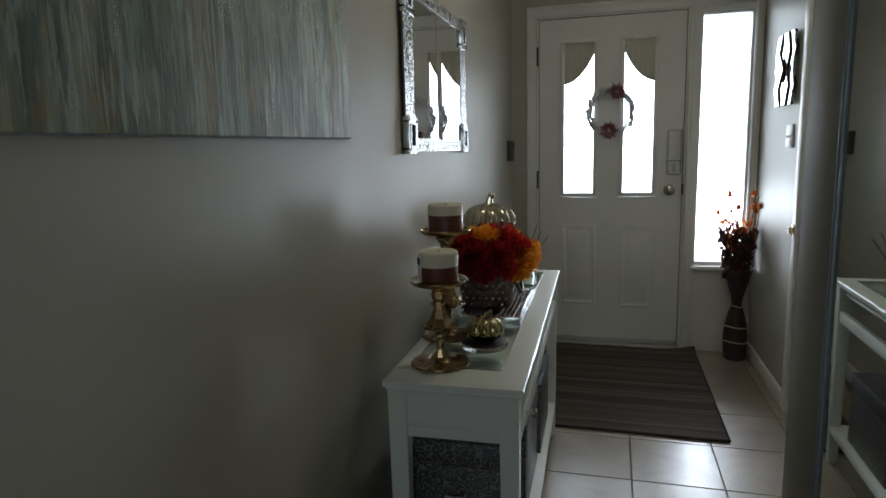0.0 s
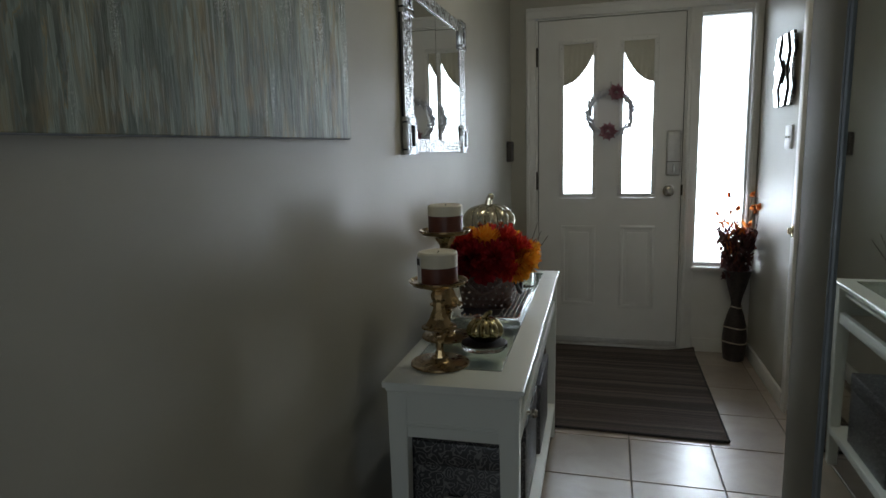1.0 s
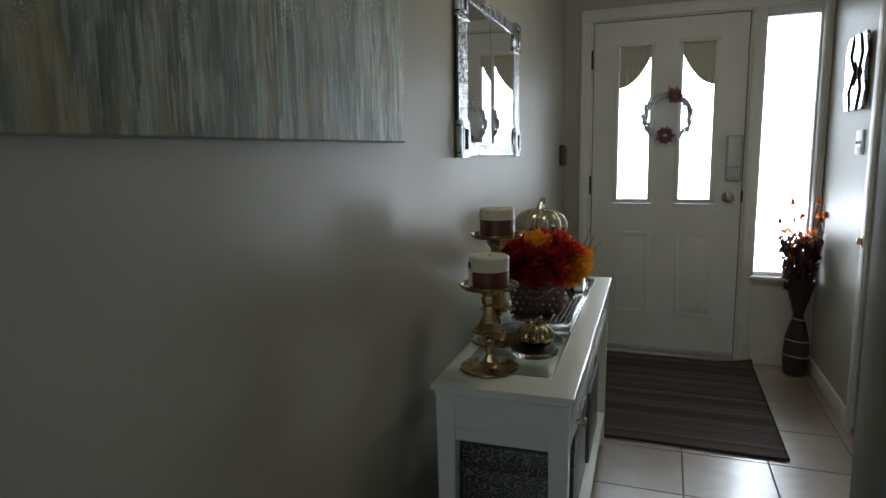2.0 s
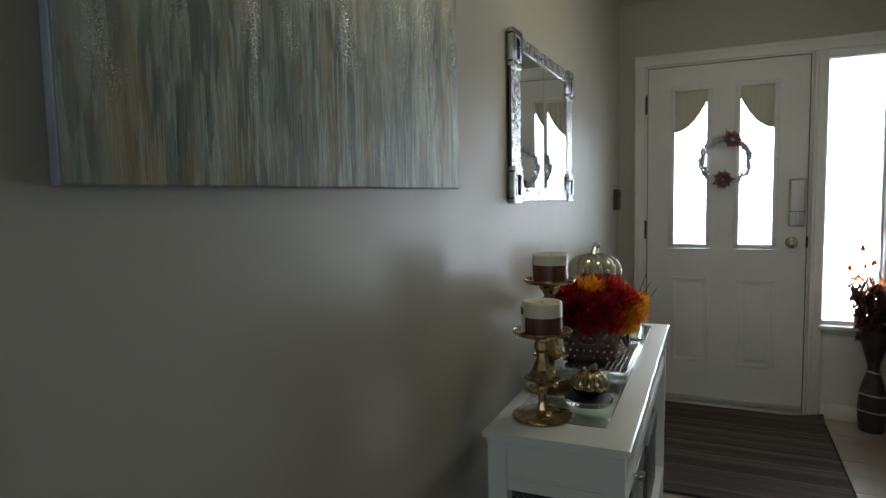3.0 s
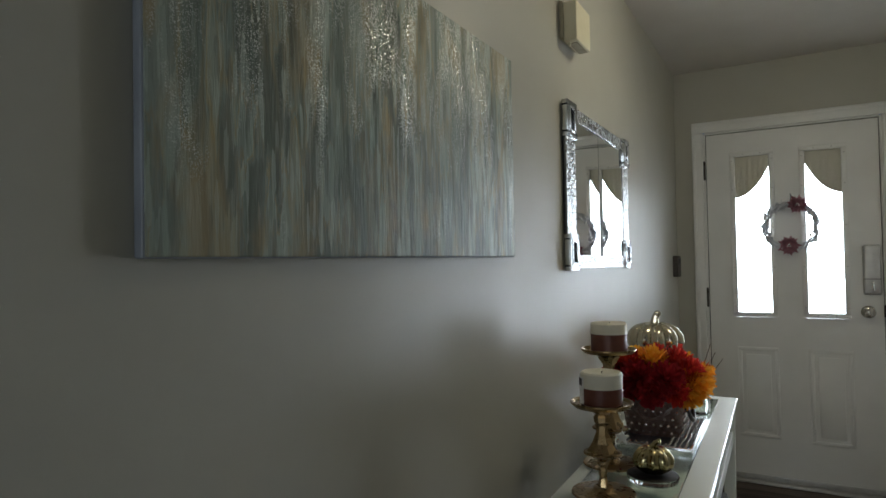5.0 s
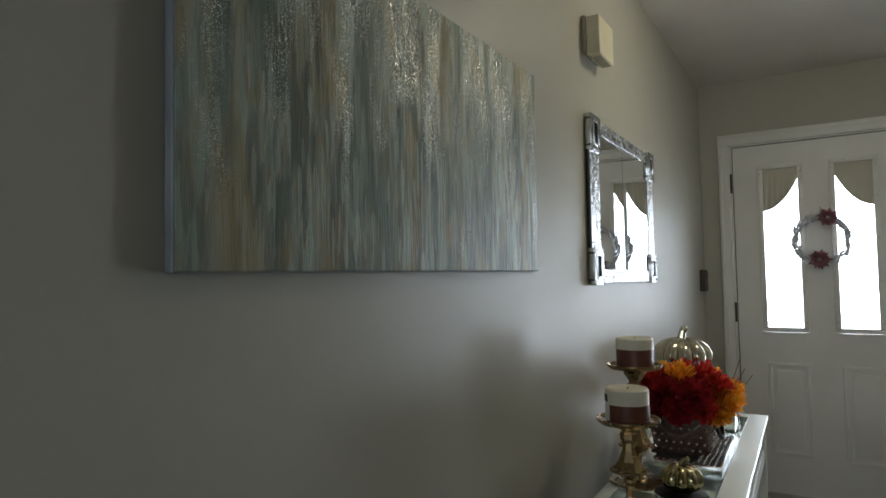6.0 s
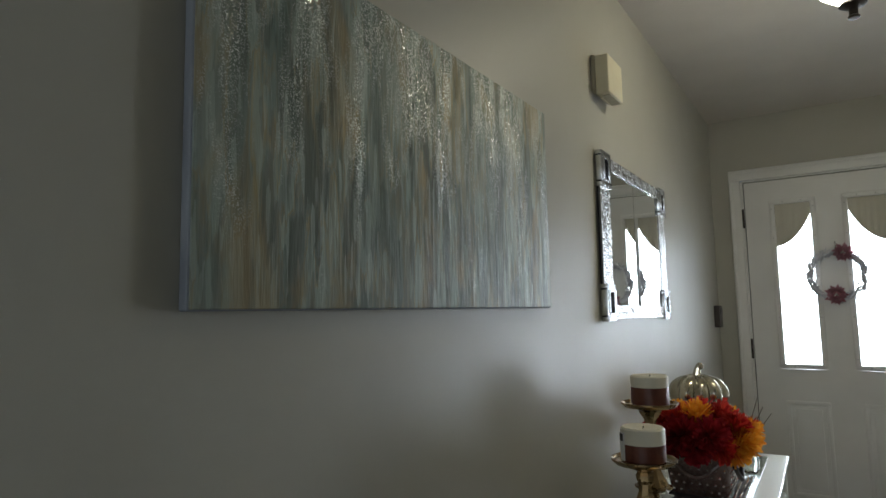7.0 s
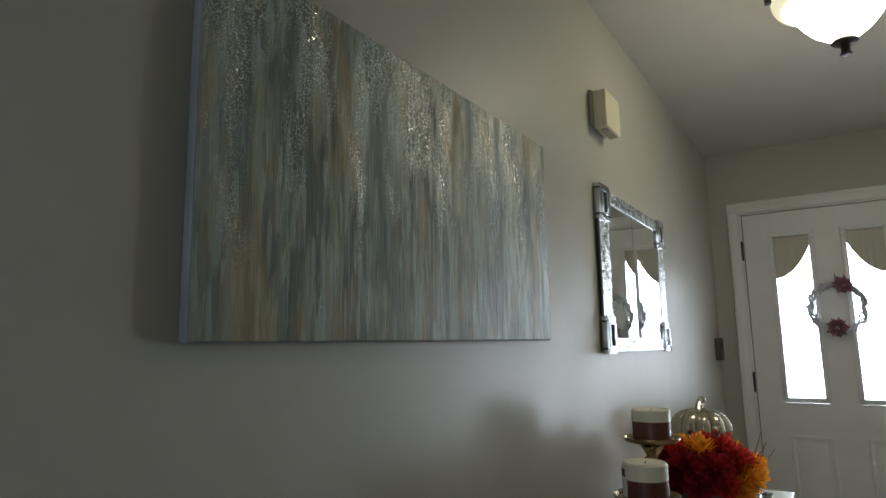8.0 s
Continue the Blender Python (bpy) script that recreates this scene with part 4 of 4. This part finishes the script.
candle_holder(0.2240, 1.385, [(0.024, 0.010), (0.022, 0.014), (0.014, 0.018), (0.0088, 0.036), (0.0105, 0.062), (0.014, 0.070), (0.014, 0.076), (0.022, 0.084), (0.034, 0.092), (0.036, 0.100), (0.024, 0.118), (0.0145, 0.142), (0.0135, 0.158), (0.018, 0.166), (0.0195, 0.178), (0.015, 0.186), (0.022, 0.198)], (0.042, 0.095), 0.208,
              "short antique gold candle holder with a faceted stem")
candle_holder(0.1840, 1.608, [(0.025, 0.010), (0.022, 0.015), (0.015, 0.020), (0.0095, 0.042), (0.012, 0.068), (0.018, 0.080), (0.036, 0.092), (0.040, 0.102), (0.027, 0.122), (0.016, 0.150), (0.0125, 0.190), (0.0125, 0.212), (0.020, 0.224), (0.018, 0.236), (0.013, 0.248), (0.016, 0.264), (0.030, 0.286)], (0.045, 0.096), 0.302,
              "tall antique gold candle holder with a faceted stem")


def candle(x, y, z, r, h, split, a0, a1, label):
    t = thing("candle", (x, y, z), 0, label, "candle", "two-layer pillar candles")
    part("lower_wax", lathe(bmesh.new(), [(r - 0.002, 0.0), (r, 0.002), (r, h * split)], 48), REDWAX, t, "red-brown lower wax layer")
    part("upper_wax", lathe(bmesh.new(), [(r, h * split + 0.0002), (r, h - 0.004), (r - 0.004, h), (r * 0.8, h - 0.003), (r * 0.2, h - 0.004)], 48), CREAM, t, "cream upper wax layer")
    part("wick", tube(bmesh.new(), [(0, 0, h - 0.008), (0.001, 0, h - 0.003), (0.003, 0.001, h + 0.001)], 0.0012, 0.001, 6), BLACK, t)
    def patch(aa, bb, z0, z1, rr):
        bm = bmesh.new()
        prev = None
        for i in range(9):
            a = radians(aa + (bb - aa) * i / 8)
            cur = [bm.verts.new((q * math.cos(a), q * math.sin(a), w)) for q, w in ((rr, z0), (rr, z1), (rr - 0.0006, z1), (rr - 0.0006, z0))]
            if prev:
                for k in range(4):
                    bm.faces.new((prev[k], cur[k], cur[(k + 1) % 4], prev[(k + 1) % 4]))
            prev = cur
        return bm
    lb = part("label", patch(a0, a1, 0.003, h * 0.86, r + 0.0012), PAPER, t, "white paper label")
    part("label_bar", patch(a0 + 3, a1 - 6, h * 0.60, h * 0.82, r + 0.0022), BLACK, lb, "plain black bar of print")
    return t


candle(0.2240, 1.385, ZT + 0.2085, 0.0485, 0.075, 0.52, 178, 232, "cream and red-brown pillar candle with a white label")
candle(0.1860, 1.608, ZT + 0.3025, 0.0475, 0.075, 0.60, 172, 196, "cream and red-brown pillar candle on the taller holder")


def pumpkin(name, at, r, h, lobes, material, stem_h, label, curl=0.0):
    t = thing(name, at, 0, label, "pumpkin")
    prof = []
    for i in range(15):
        a = -math.pi / 2 + math.pi * i / 14
        prof.append((max(0.006, r * math.cos(a) ** 0.8), h / 2 + h / 2 * math.sin(a) - (0.10 * h if i in (0, 14) else 0) * (1 if i else -1)))
    part("body", lathe(bmesh.new(), prof, lobes * 8, (0, 0, 0), 0.16, lobes), material, t)
    z = h * 0.90
    bm = tube(bmesh.new(), [(0, 0, z - 0.004), (0, 0, z + stem_h * 0.4), (0.004 + curl, 0, z + stem_h * 0.8), (0.010 + curl * 2, 0.0, z + stem_h)], r * 0.16, r * 0.11, 10)
    sphere(bm, (0.010 + curl * 2, 0, z + stem_h), r * 0.14, 10, 7)
    part("stem", bm, material, t)
    return t


pst = thing("pumpkin_stand", (0.1670, 2.33, ZT), 0, "gold pedestal stand behind the flowers", "stand")
part("base", lathe(bmesh.new(), [(0.055, 0), (0.056, 0.004), (0.02, 0.012), (0.012, 0.03)], 36), GOLD, pst)
part("column", lathe(bmesh.new(), [(0.012, 0.03), (0.009, 0.10), (0.014, 0.17)], 12), GOLD, pst)
part("dish", lathe(bmesh.new(), [(0.014, 0.17), (0.055, 0.180), (0.057, 0.184), (0.02, 0.184)], 36), GOLD, pst)
pumpkin("large_pumpkin", (0.1670, 2.33, ZT + 0.1845), 0.098, 0.132, 10, CHAMP, 0.042, "large champagne mercury-glass pumpkin", 0.0)

co = thing("glass_coaster", (0.3070, 1.528, ZT), 0, "clear ribbed glass dish under the small pumpkin", "dish")
gd = part("dish", lathe(bmesh.new(), [(0.056, 0.0), (0.060, 0.003), (0.062, 0.013), (0.02, 0.013)], 64, (0, 0, 0), 0.03, 32), GLASS, co, "clear ribbed glass")
gd.visible_shadow = False
part("plate", lathe(bmesh.new(), [(0.02, 0.0132), (0.058, 0.0135), (0.061, 0.016), (0.057, 0.018), (0.02, 0.0175)], 48), SAUCER, co, "dark glossy saucer")
pumpkin("small_pumpkin", (0.3090, 1.530, ZT + 0.0178), 0.047, 0.066, 9, GOLDP, 0.020, "small shiny gold pumpkin on a glass dish", 0.002)

# mirrored tray with rhinestones
tr = thing("serving_tray", (0.2560, 1.975, ZT), 1.3, "silver mirrored tray edged with rhinestones", "tray")
part("mirror_base", boxed(-0.098, 0.098, -0.195, 0.195, 0.0, 0.010), TRAYB, tr, "dark mirrored tray base", smooth=False)
for b in ((-0.105, 0.105, -0.205, -0.193), (-0.105, 0.105, 0.193, 0.205), (-0.105, -0.093, -0.193, 0.193), (0.093, 0.105, -0.193, 0.193)):
    part("rim", boxed(*b, 0.0, 0.018, bevel=0.003), SILVER, tr, "polished silver rim")
rng = random.Random(21)
bm = bmesh.new()
for i in range(23):
    for x in (0.084, 0.069, 0.054, 0.039):
        sphere(bm, (x + rng.uniform(-0.0015, 0.0015), -0.180 + i * 0.0163 + rng.uniform(-0.003, 0.003), 0.012), rng.uniform(0.0035, 0.006), 7, 5, (1, 1, 0.9))
for i in range(8):
    for y in (-0.182, -0.166):
        sphere(bm, (-0.084 + i * 0.0162 + rng.uniform(-0.003, 0.003), y, 0.012), rng.uniform(0.0035, 0.0058), 7, 5, (1, 1, 0.9))
part("rhinestones", bm, GEM, tr, "rows of clear rhinestones", smooth=False)["kind"] = "stuff"

# planter with flowers
pl = thing("flower_planter", (0.2340, 1.965, ZT + 0.0105), 1.3, "brown studded pot of red and orange chrysanthemums", "flower pot")
def sq(bm, stations, at=(0, 0)):
    """A four-sided rounded pot from (half width, half depth, height)."""
    rings = []
    for w, d, z in stations:
        rg = []
        for i in range(32):
            a = 2 * math.pi * i / 32
            c, s = math.cos(a), math.sin(a)
            rg.append(bm.verts.new((at[0] + w * math.copysign(abs(c) ** 0.38, c), at[1] + d * math.copysign(abs(s) ** 0.38, s), z)))
        rings.append(rg)
    for a, b in zip(rings, rings[1:]):
        for i in range(32):
            bm.faces.new((a[i], a[(i + 1) % 32], b[(i + 1) % 32], b[i]))
    bm.faces.new(list(reversed(rings[0])))
    bm.faces.new(rings[-1])
    return bm
part("pot", sq(bmesh.new(), [(0.078, 0.070, 0.0), (0.081, 0.073, 0.004), (0.096, 0.086, 0.100), (0.098, 0.088, 0.108), (0.092, 0.082, 0.108), (0.088, 0.078, 0.095)]), POT, pl, "brown glazed pot")
bm = bmesh.new()
for r_ in range(5):
    for c_ in range(7):
        z = 0.014 + r_ * 0.021
        k = 0.081 + 0.015 * z / 0.1
        d = 0.073 + 0.013 * z / 0.1
        u = -0.85 + 1.7 * (c_ + 0.5 * (r_ % 2)) / 6.5
        sphere(bm, (k * u * 0.93, -d - 0.0005, z), 0.0042, 7, 5)
        sphere(bm, (k + 0.0005, d * u * 0.93, z), 0.0042, 7, 5)
part("studs", bm, GEM, pl, "small clear studs", smooth=False)["kind"] = "stuff"
bm = tube(bmesh.new(), [(0.098 + 0.012 * math.sin(math.pi * i / 12), -0.055 + 0.11 * i / 12, 0.088 - 0.045 * math.sin(math.pi * i / 12)) for i in range(13)], 0.007, 0.007, 8)
part("handle", bm, BLACK, pl, "glossy black loop handle")
bm = tube(bmesh.new(), [(-0.06 + 0.12 * i / 12, -0.088 - 0.010 * math.sin(math.pi * i / 12), 0.094 - 0.04 * math.sin(math.pi * i / 12)) for i in range(13)], 0.006, 0.006, 8)
part("handle", bm, POT, pl)


def mum(bm, c, axis, R, rng, n=120):
    """A shaggy chrysanthemum head: curved narrow petals over a dome."""
    q = Vector(axis).to_track_quat("Z", "Y").to_matrix()
    for i in range(n):
        f = (i + 0.5) / n
        th = math.acos(1 - f * 1.25)
        ph = i * 2.39996 + rng.uniform(-0.2, 0.2)
        d = Vector((math.sin(th) * math.cos(ph), math.sin(th) * math.sin(ph), math.cos(th)))
        s = Vector((-math.sin(ph), math.cos(ph), 0))
        up = Vector((0, 0, 1))
        Rl = R * rng.uniform(0.70, 1.10)
        w = R * rng.uniform(0.09, 0.14)
        side = s * w
        p0 = d * Rl * 0.25
        p1 = d * Rl * 0.68 + up * R * 0.03
        p2 = d * Rl + up * R * rng.uniform(0.02, 0.2)
        cup = d.cross(s) * w * 0.5
        pts = [p0 - side * 0.5, p0 + side * 0.5, p1 + side + cup, p2 + side * 0.7, p2 - side * 0.55, p1 - side + cup, p1]
        v = [bm.verts.new(Vector(c) + q @ p) for p in pts]
        bm.faces.new((v[0], v[1], v[6]))
        bm.faces.new((v[1], v[2], v[6]))
        bm.faces.new((v[2], v[3], v[6]))
        bm.faces.new((v[3], v[4], v[6]))
        bm.faces.new((v[4], v[5], v[6]))
        bm.faces.new((v[5], v[0], v[6]))


rng = random.Random(8)
heads = [  # place over the pot, radius, colour
    ((0.000, -0.050, 0.235), 0.062, "o"), ((-0.055, -0.075, 0.225), 0.056, "r"), ((0.062, -0.015, 0.232), 0.060, "r"), ((0.100, -0.052, 0.205), 0.058, "r"),
    ((0.118, -0.060, 0.150), 0.060, "o"), ((0.126, -0.005, 0.180), 0.052, "o"), ((0.046, -0.115, 0.180), 0.062, "d"), ((-0.028, -0.122, 0.180), 0.064, "d"),
    ((-0.088, -0.080, 0.170), 0.058, "d"), ((0.012, -0.120, 0.130), 0.056, "d"), ((0.070, -0.105, 0.130), 0.052, "r"), ((-0.062, -0.100, 0.128), 0.054, "d"),
    ((-0.105, -0.02, 0.190), 0.052, "o"), ((0.0, 0.02, 0.235), 0.060, "r"), ((-0.05, 0.05, 0.215), 0.058, "o"), ((0.06, 0.07, 0.205), 0.058, "o"),
    ((0.118, 0.05, 0.165), 0.052, "r"), ((0.0, 0.11, 0.175), 0.06, "r"), ((-0.1, 0.06, 0.16), 0.054, "d"), ((0.105, -0.085, 0.115), 0.048, "o"),
]
for c, R, col in heads:
    bm = bmesh.new()
    ax = Vector((c[0], c[1] * 0.9, (c[2] - 0.12) * 1.2)).normalized()
    mum(bm, (c[0], c[1], 0.172 + (c[2] - 0.172) * 0.62), ax, R * 0.92, rng, 150)
    m_, w_ = {"o": (PETORA, "orange"), "r": (PETRED, "red"), "d": (PETDARK, "dark crimson")}[col]
    part("flower_head", bm, m_, pl, w_ + " chrysanthemum head", smooth=False)
bm = bmesh.new()
sphere(bm, (0, -0.01, 0.135), 0.085, 14, 10, (1, 0.9, 0.75))
part("moss_core", bm, DRYLEAF, pl)

# clear glass jar behind the planter
jar = thing("glass_jar", (0.3120, 2.30, ZT), 0, "small clear glass jar beside the planter", "jar")
part("body", lathe(bmesh.new(), [(0.034, 0.0), (0.040, 0.004), (0.043, 0.03), (0.038, 0.07), (0.034, 0.085), (0.038, 0.092), (0.035, 0.092), (0.030, 0.084), (0.034, 0.068), (0.038, 0.03), (0.034, 0.008), (0.004, 0.006)], 40), GLASS, jar)
spr = thing("dry_sprig", (0.2940, 2.36, ZT), 0, "thin dry brown sprig behind the flowers", "sprig")
for k, (ex, ez) in enumerate(((0.075, 0.21), (0.10, 0.19), (0.06, 0.24))):
    part("twig", tube(bmesh.new(), [(0, 0, 0), (ex * 0.35, 0, ez * 0.5), (ex, 0.0, ez)], 0.0022, 0.001, 5), TWIG, spr)

# white star ornament hanging on the tall holder
st = thing("star_ornament", (0.2420, 1.50, 0.8530), 8, "small white star ornament hung on the candle holder", "ornament")
pts = []
for i in range(10):
    a = math.pi / 2 + math.pi * i / 5
    r_ = 0.018 if i % 2 == 0 else 0.0085
    pts.append((r_ * math.cos(a), r_ * math.sin(a)))
part("star", prism(bmesh.new(), pts, "y", -0.0025, 0.0025), PAPER, st, smooth=False)
part("loop", tube(bmesh.new(), [(0, 0, 0.017), (0.004, 0.003, 0.03), (-0.008, 0.036, 0.060)], 0.0008, 0.0008, 5), SILVER, st)

# ---- floor vase with dried stems ----
vs_ = thing("floor_vase", (1.352, 3.845, 0.0), 0, "tall dark wasp-waisted vase with pale bands, in the corner", "vase")
prof = [(0.052, 0.0), (0.058, 0.006), (0.065, 0.06), (0.068, 0.13), (0.062, 0.21), (0.045, 0.28), (0.030, 0.325), (0.027, 0.345), (0.033, 0.38), (0.050, 0.44), (0.068, 0.51), (0.076, 0.54), (0.078, 0.548), (0.073, 0.548), (0.060, 0.50), (0.02, 0.40)]
part("body", lathe(bmesh.new(), prof, 40), VASE, vs_)
for z, r in ((0.115, 0.0680), (0.205, 0.0630), (0.325, 0.0305)):
    bm = bmesh.new()
    pts = [((r + 0.001) * math.cos(2 * math.pi * i / 40), (r + 0.001) * math.sin(2 * math.pi * i / 40), z + 0.004 * math.sin(4 * math.pi * i / 40)) for i in range(41)]
    part("band", tube(bm, pts, 0.0045, 0.0045, 6), ROPE, vs_, "pale rope band")
bq = thing("dried_bouquet", (1.352, 3.845, 0.47), 0, "dried dark leaves, twigs and orange seed pods", "dried flowers")
rng = random.Random(14)
tips = []
for k in range(90):
    a = rng.uniform(0, 6.28)
    sp = rng.uniform(0.02, 0.15)
    hgt = rng.uniform(0.28, 0.52)
    ex, ey = min(sp * math.cos(a) - 0.015, 0.088), min(sp * math.sin(a) * 0.75 - 0.01, 0.085)
    bend = rng.uniform(-0.02, 0.02)
    pts = [(0, 0, -0.04), (ex * 0.35, ey * 0.35, hgt * 0.4), (ex * 0.7 + bend, ey * 0.7, hgt * 0.72), (ex, ey, hgt)]
    part("twig", tube(bmesh.new(), pts, 0.0020, 0.0007, 5), TWIG, bq)
    tips.append((ex, ey, hgt))


def leaf(bm, c, R, rng, slim=0.35):
    m = Matrix.Translation(c) @ Euler((rng.uniform(-0.9, 0.9), rng.uniform(-0.9, 0.9), rng.uniform(0, 6.28))).to_matrix().to_4x4()
    p = [(0, 0, -R), (slim * R, 0.1 * R, -0.2 * R), (0.6 * slim * R, 0.0, 0.5 * R), (0, -0.12 * R, R), (-0.6 * slim * R, 0, 0.5 * R), (-slim * R, 0.1 * R, -0.2 * R), (0, -0.05 * R, 0)]
    v = [bm.verts.new(m @ Vector(q)) for q in p]
    for i in range(6):
        bm.faces.new((v[i], v[(i + 1) % 6], v[6]))


bm = bmesh.new()
for k in range(560):
    z = rng.uniform(0.03, 0.31)
    r = (0.060 + 0.20 * (z - 0.03)) * rng.random() ** 0.4
    a = rng.uniform(0, 6.28)
    leaf(bm, (min(r * math.cos(a) - 0.012, 0.078), min(r * math.sin(a), 0.075), z), rng.uniform(0.018, 0.038), rng, 0.3)
part("dark_leaves", bm, DRYLEAF, bq, "dark dried purple-brown leaves", smooth=False)["kind"] = "stuff"
bm = bmesh.new()
for k in range(48):
    z = rng.uniform(0.18, 0.36)
    a = rng.uniform(0, 6.28)
    r = rng.uniform(0.0, 0.085)
    leaf(bm, (min(r * math.cos(a) - 0.050, 0.05), min(r * math.sin(a) - 0.02, 0.05), z), rng.uniform(0.016, 0.034), rng, 0.30)
part("orange_leaves", bm, AUTUMN, bq, "orange dried leaves", smooth=False)["kind"] = "stuff"
for ex, ey, hz_ in tips[::7]:
    bm = bmesh.new()
    for q in range(5):
        leaf(bm, (ex + rng.uniform(-0.004, 0.004), ey + rng.uniform(-0.004, 0.004), hz_ + rng.uniform(-0.004, 0.008)), rng.uniform(0.015, 0.026), rng, 0.6)
    part("seed_pod", bm, AUTUMN, bq, smooth=False)

# ---- floor tiles ----
PX, PY = 0.335, 0.357
bm = boxed(-PX / 2 + 0.0025, PX / 2 - 0.0025, -PY / 2 + 0.0025, PY / 2 - 0.0025, -0.012, 0.0, bevel=0.0015, seg=1)
tile_mesh = mesh_of("tile", bm, TILE, False)
for i in range(-2, 3):
    for j in range(-16, 5):
        o = new("tile", tile_mesh)
        o.parent = floor
        o.location = (0.722 + (i + 0.5) * PX, 2.285 + (j + 0.5) * PY, 0.0)
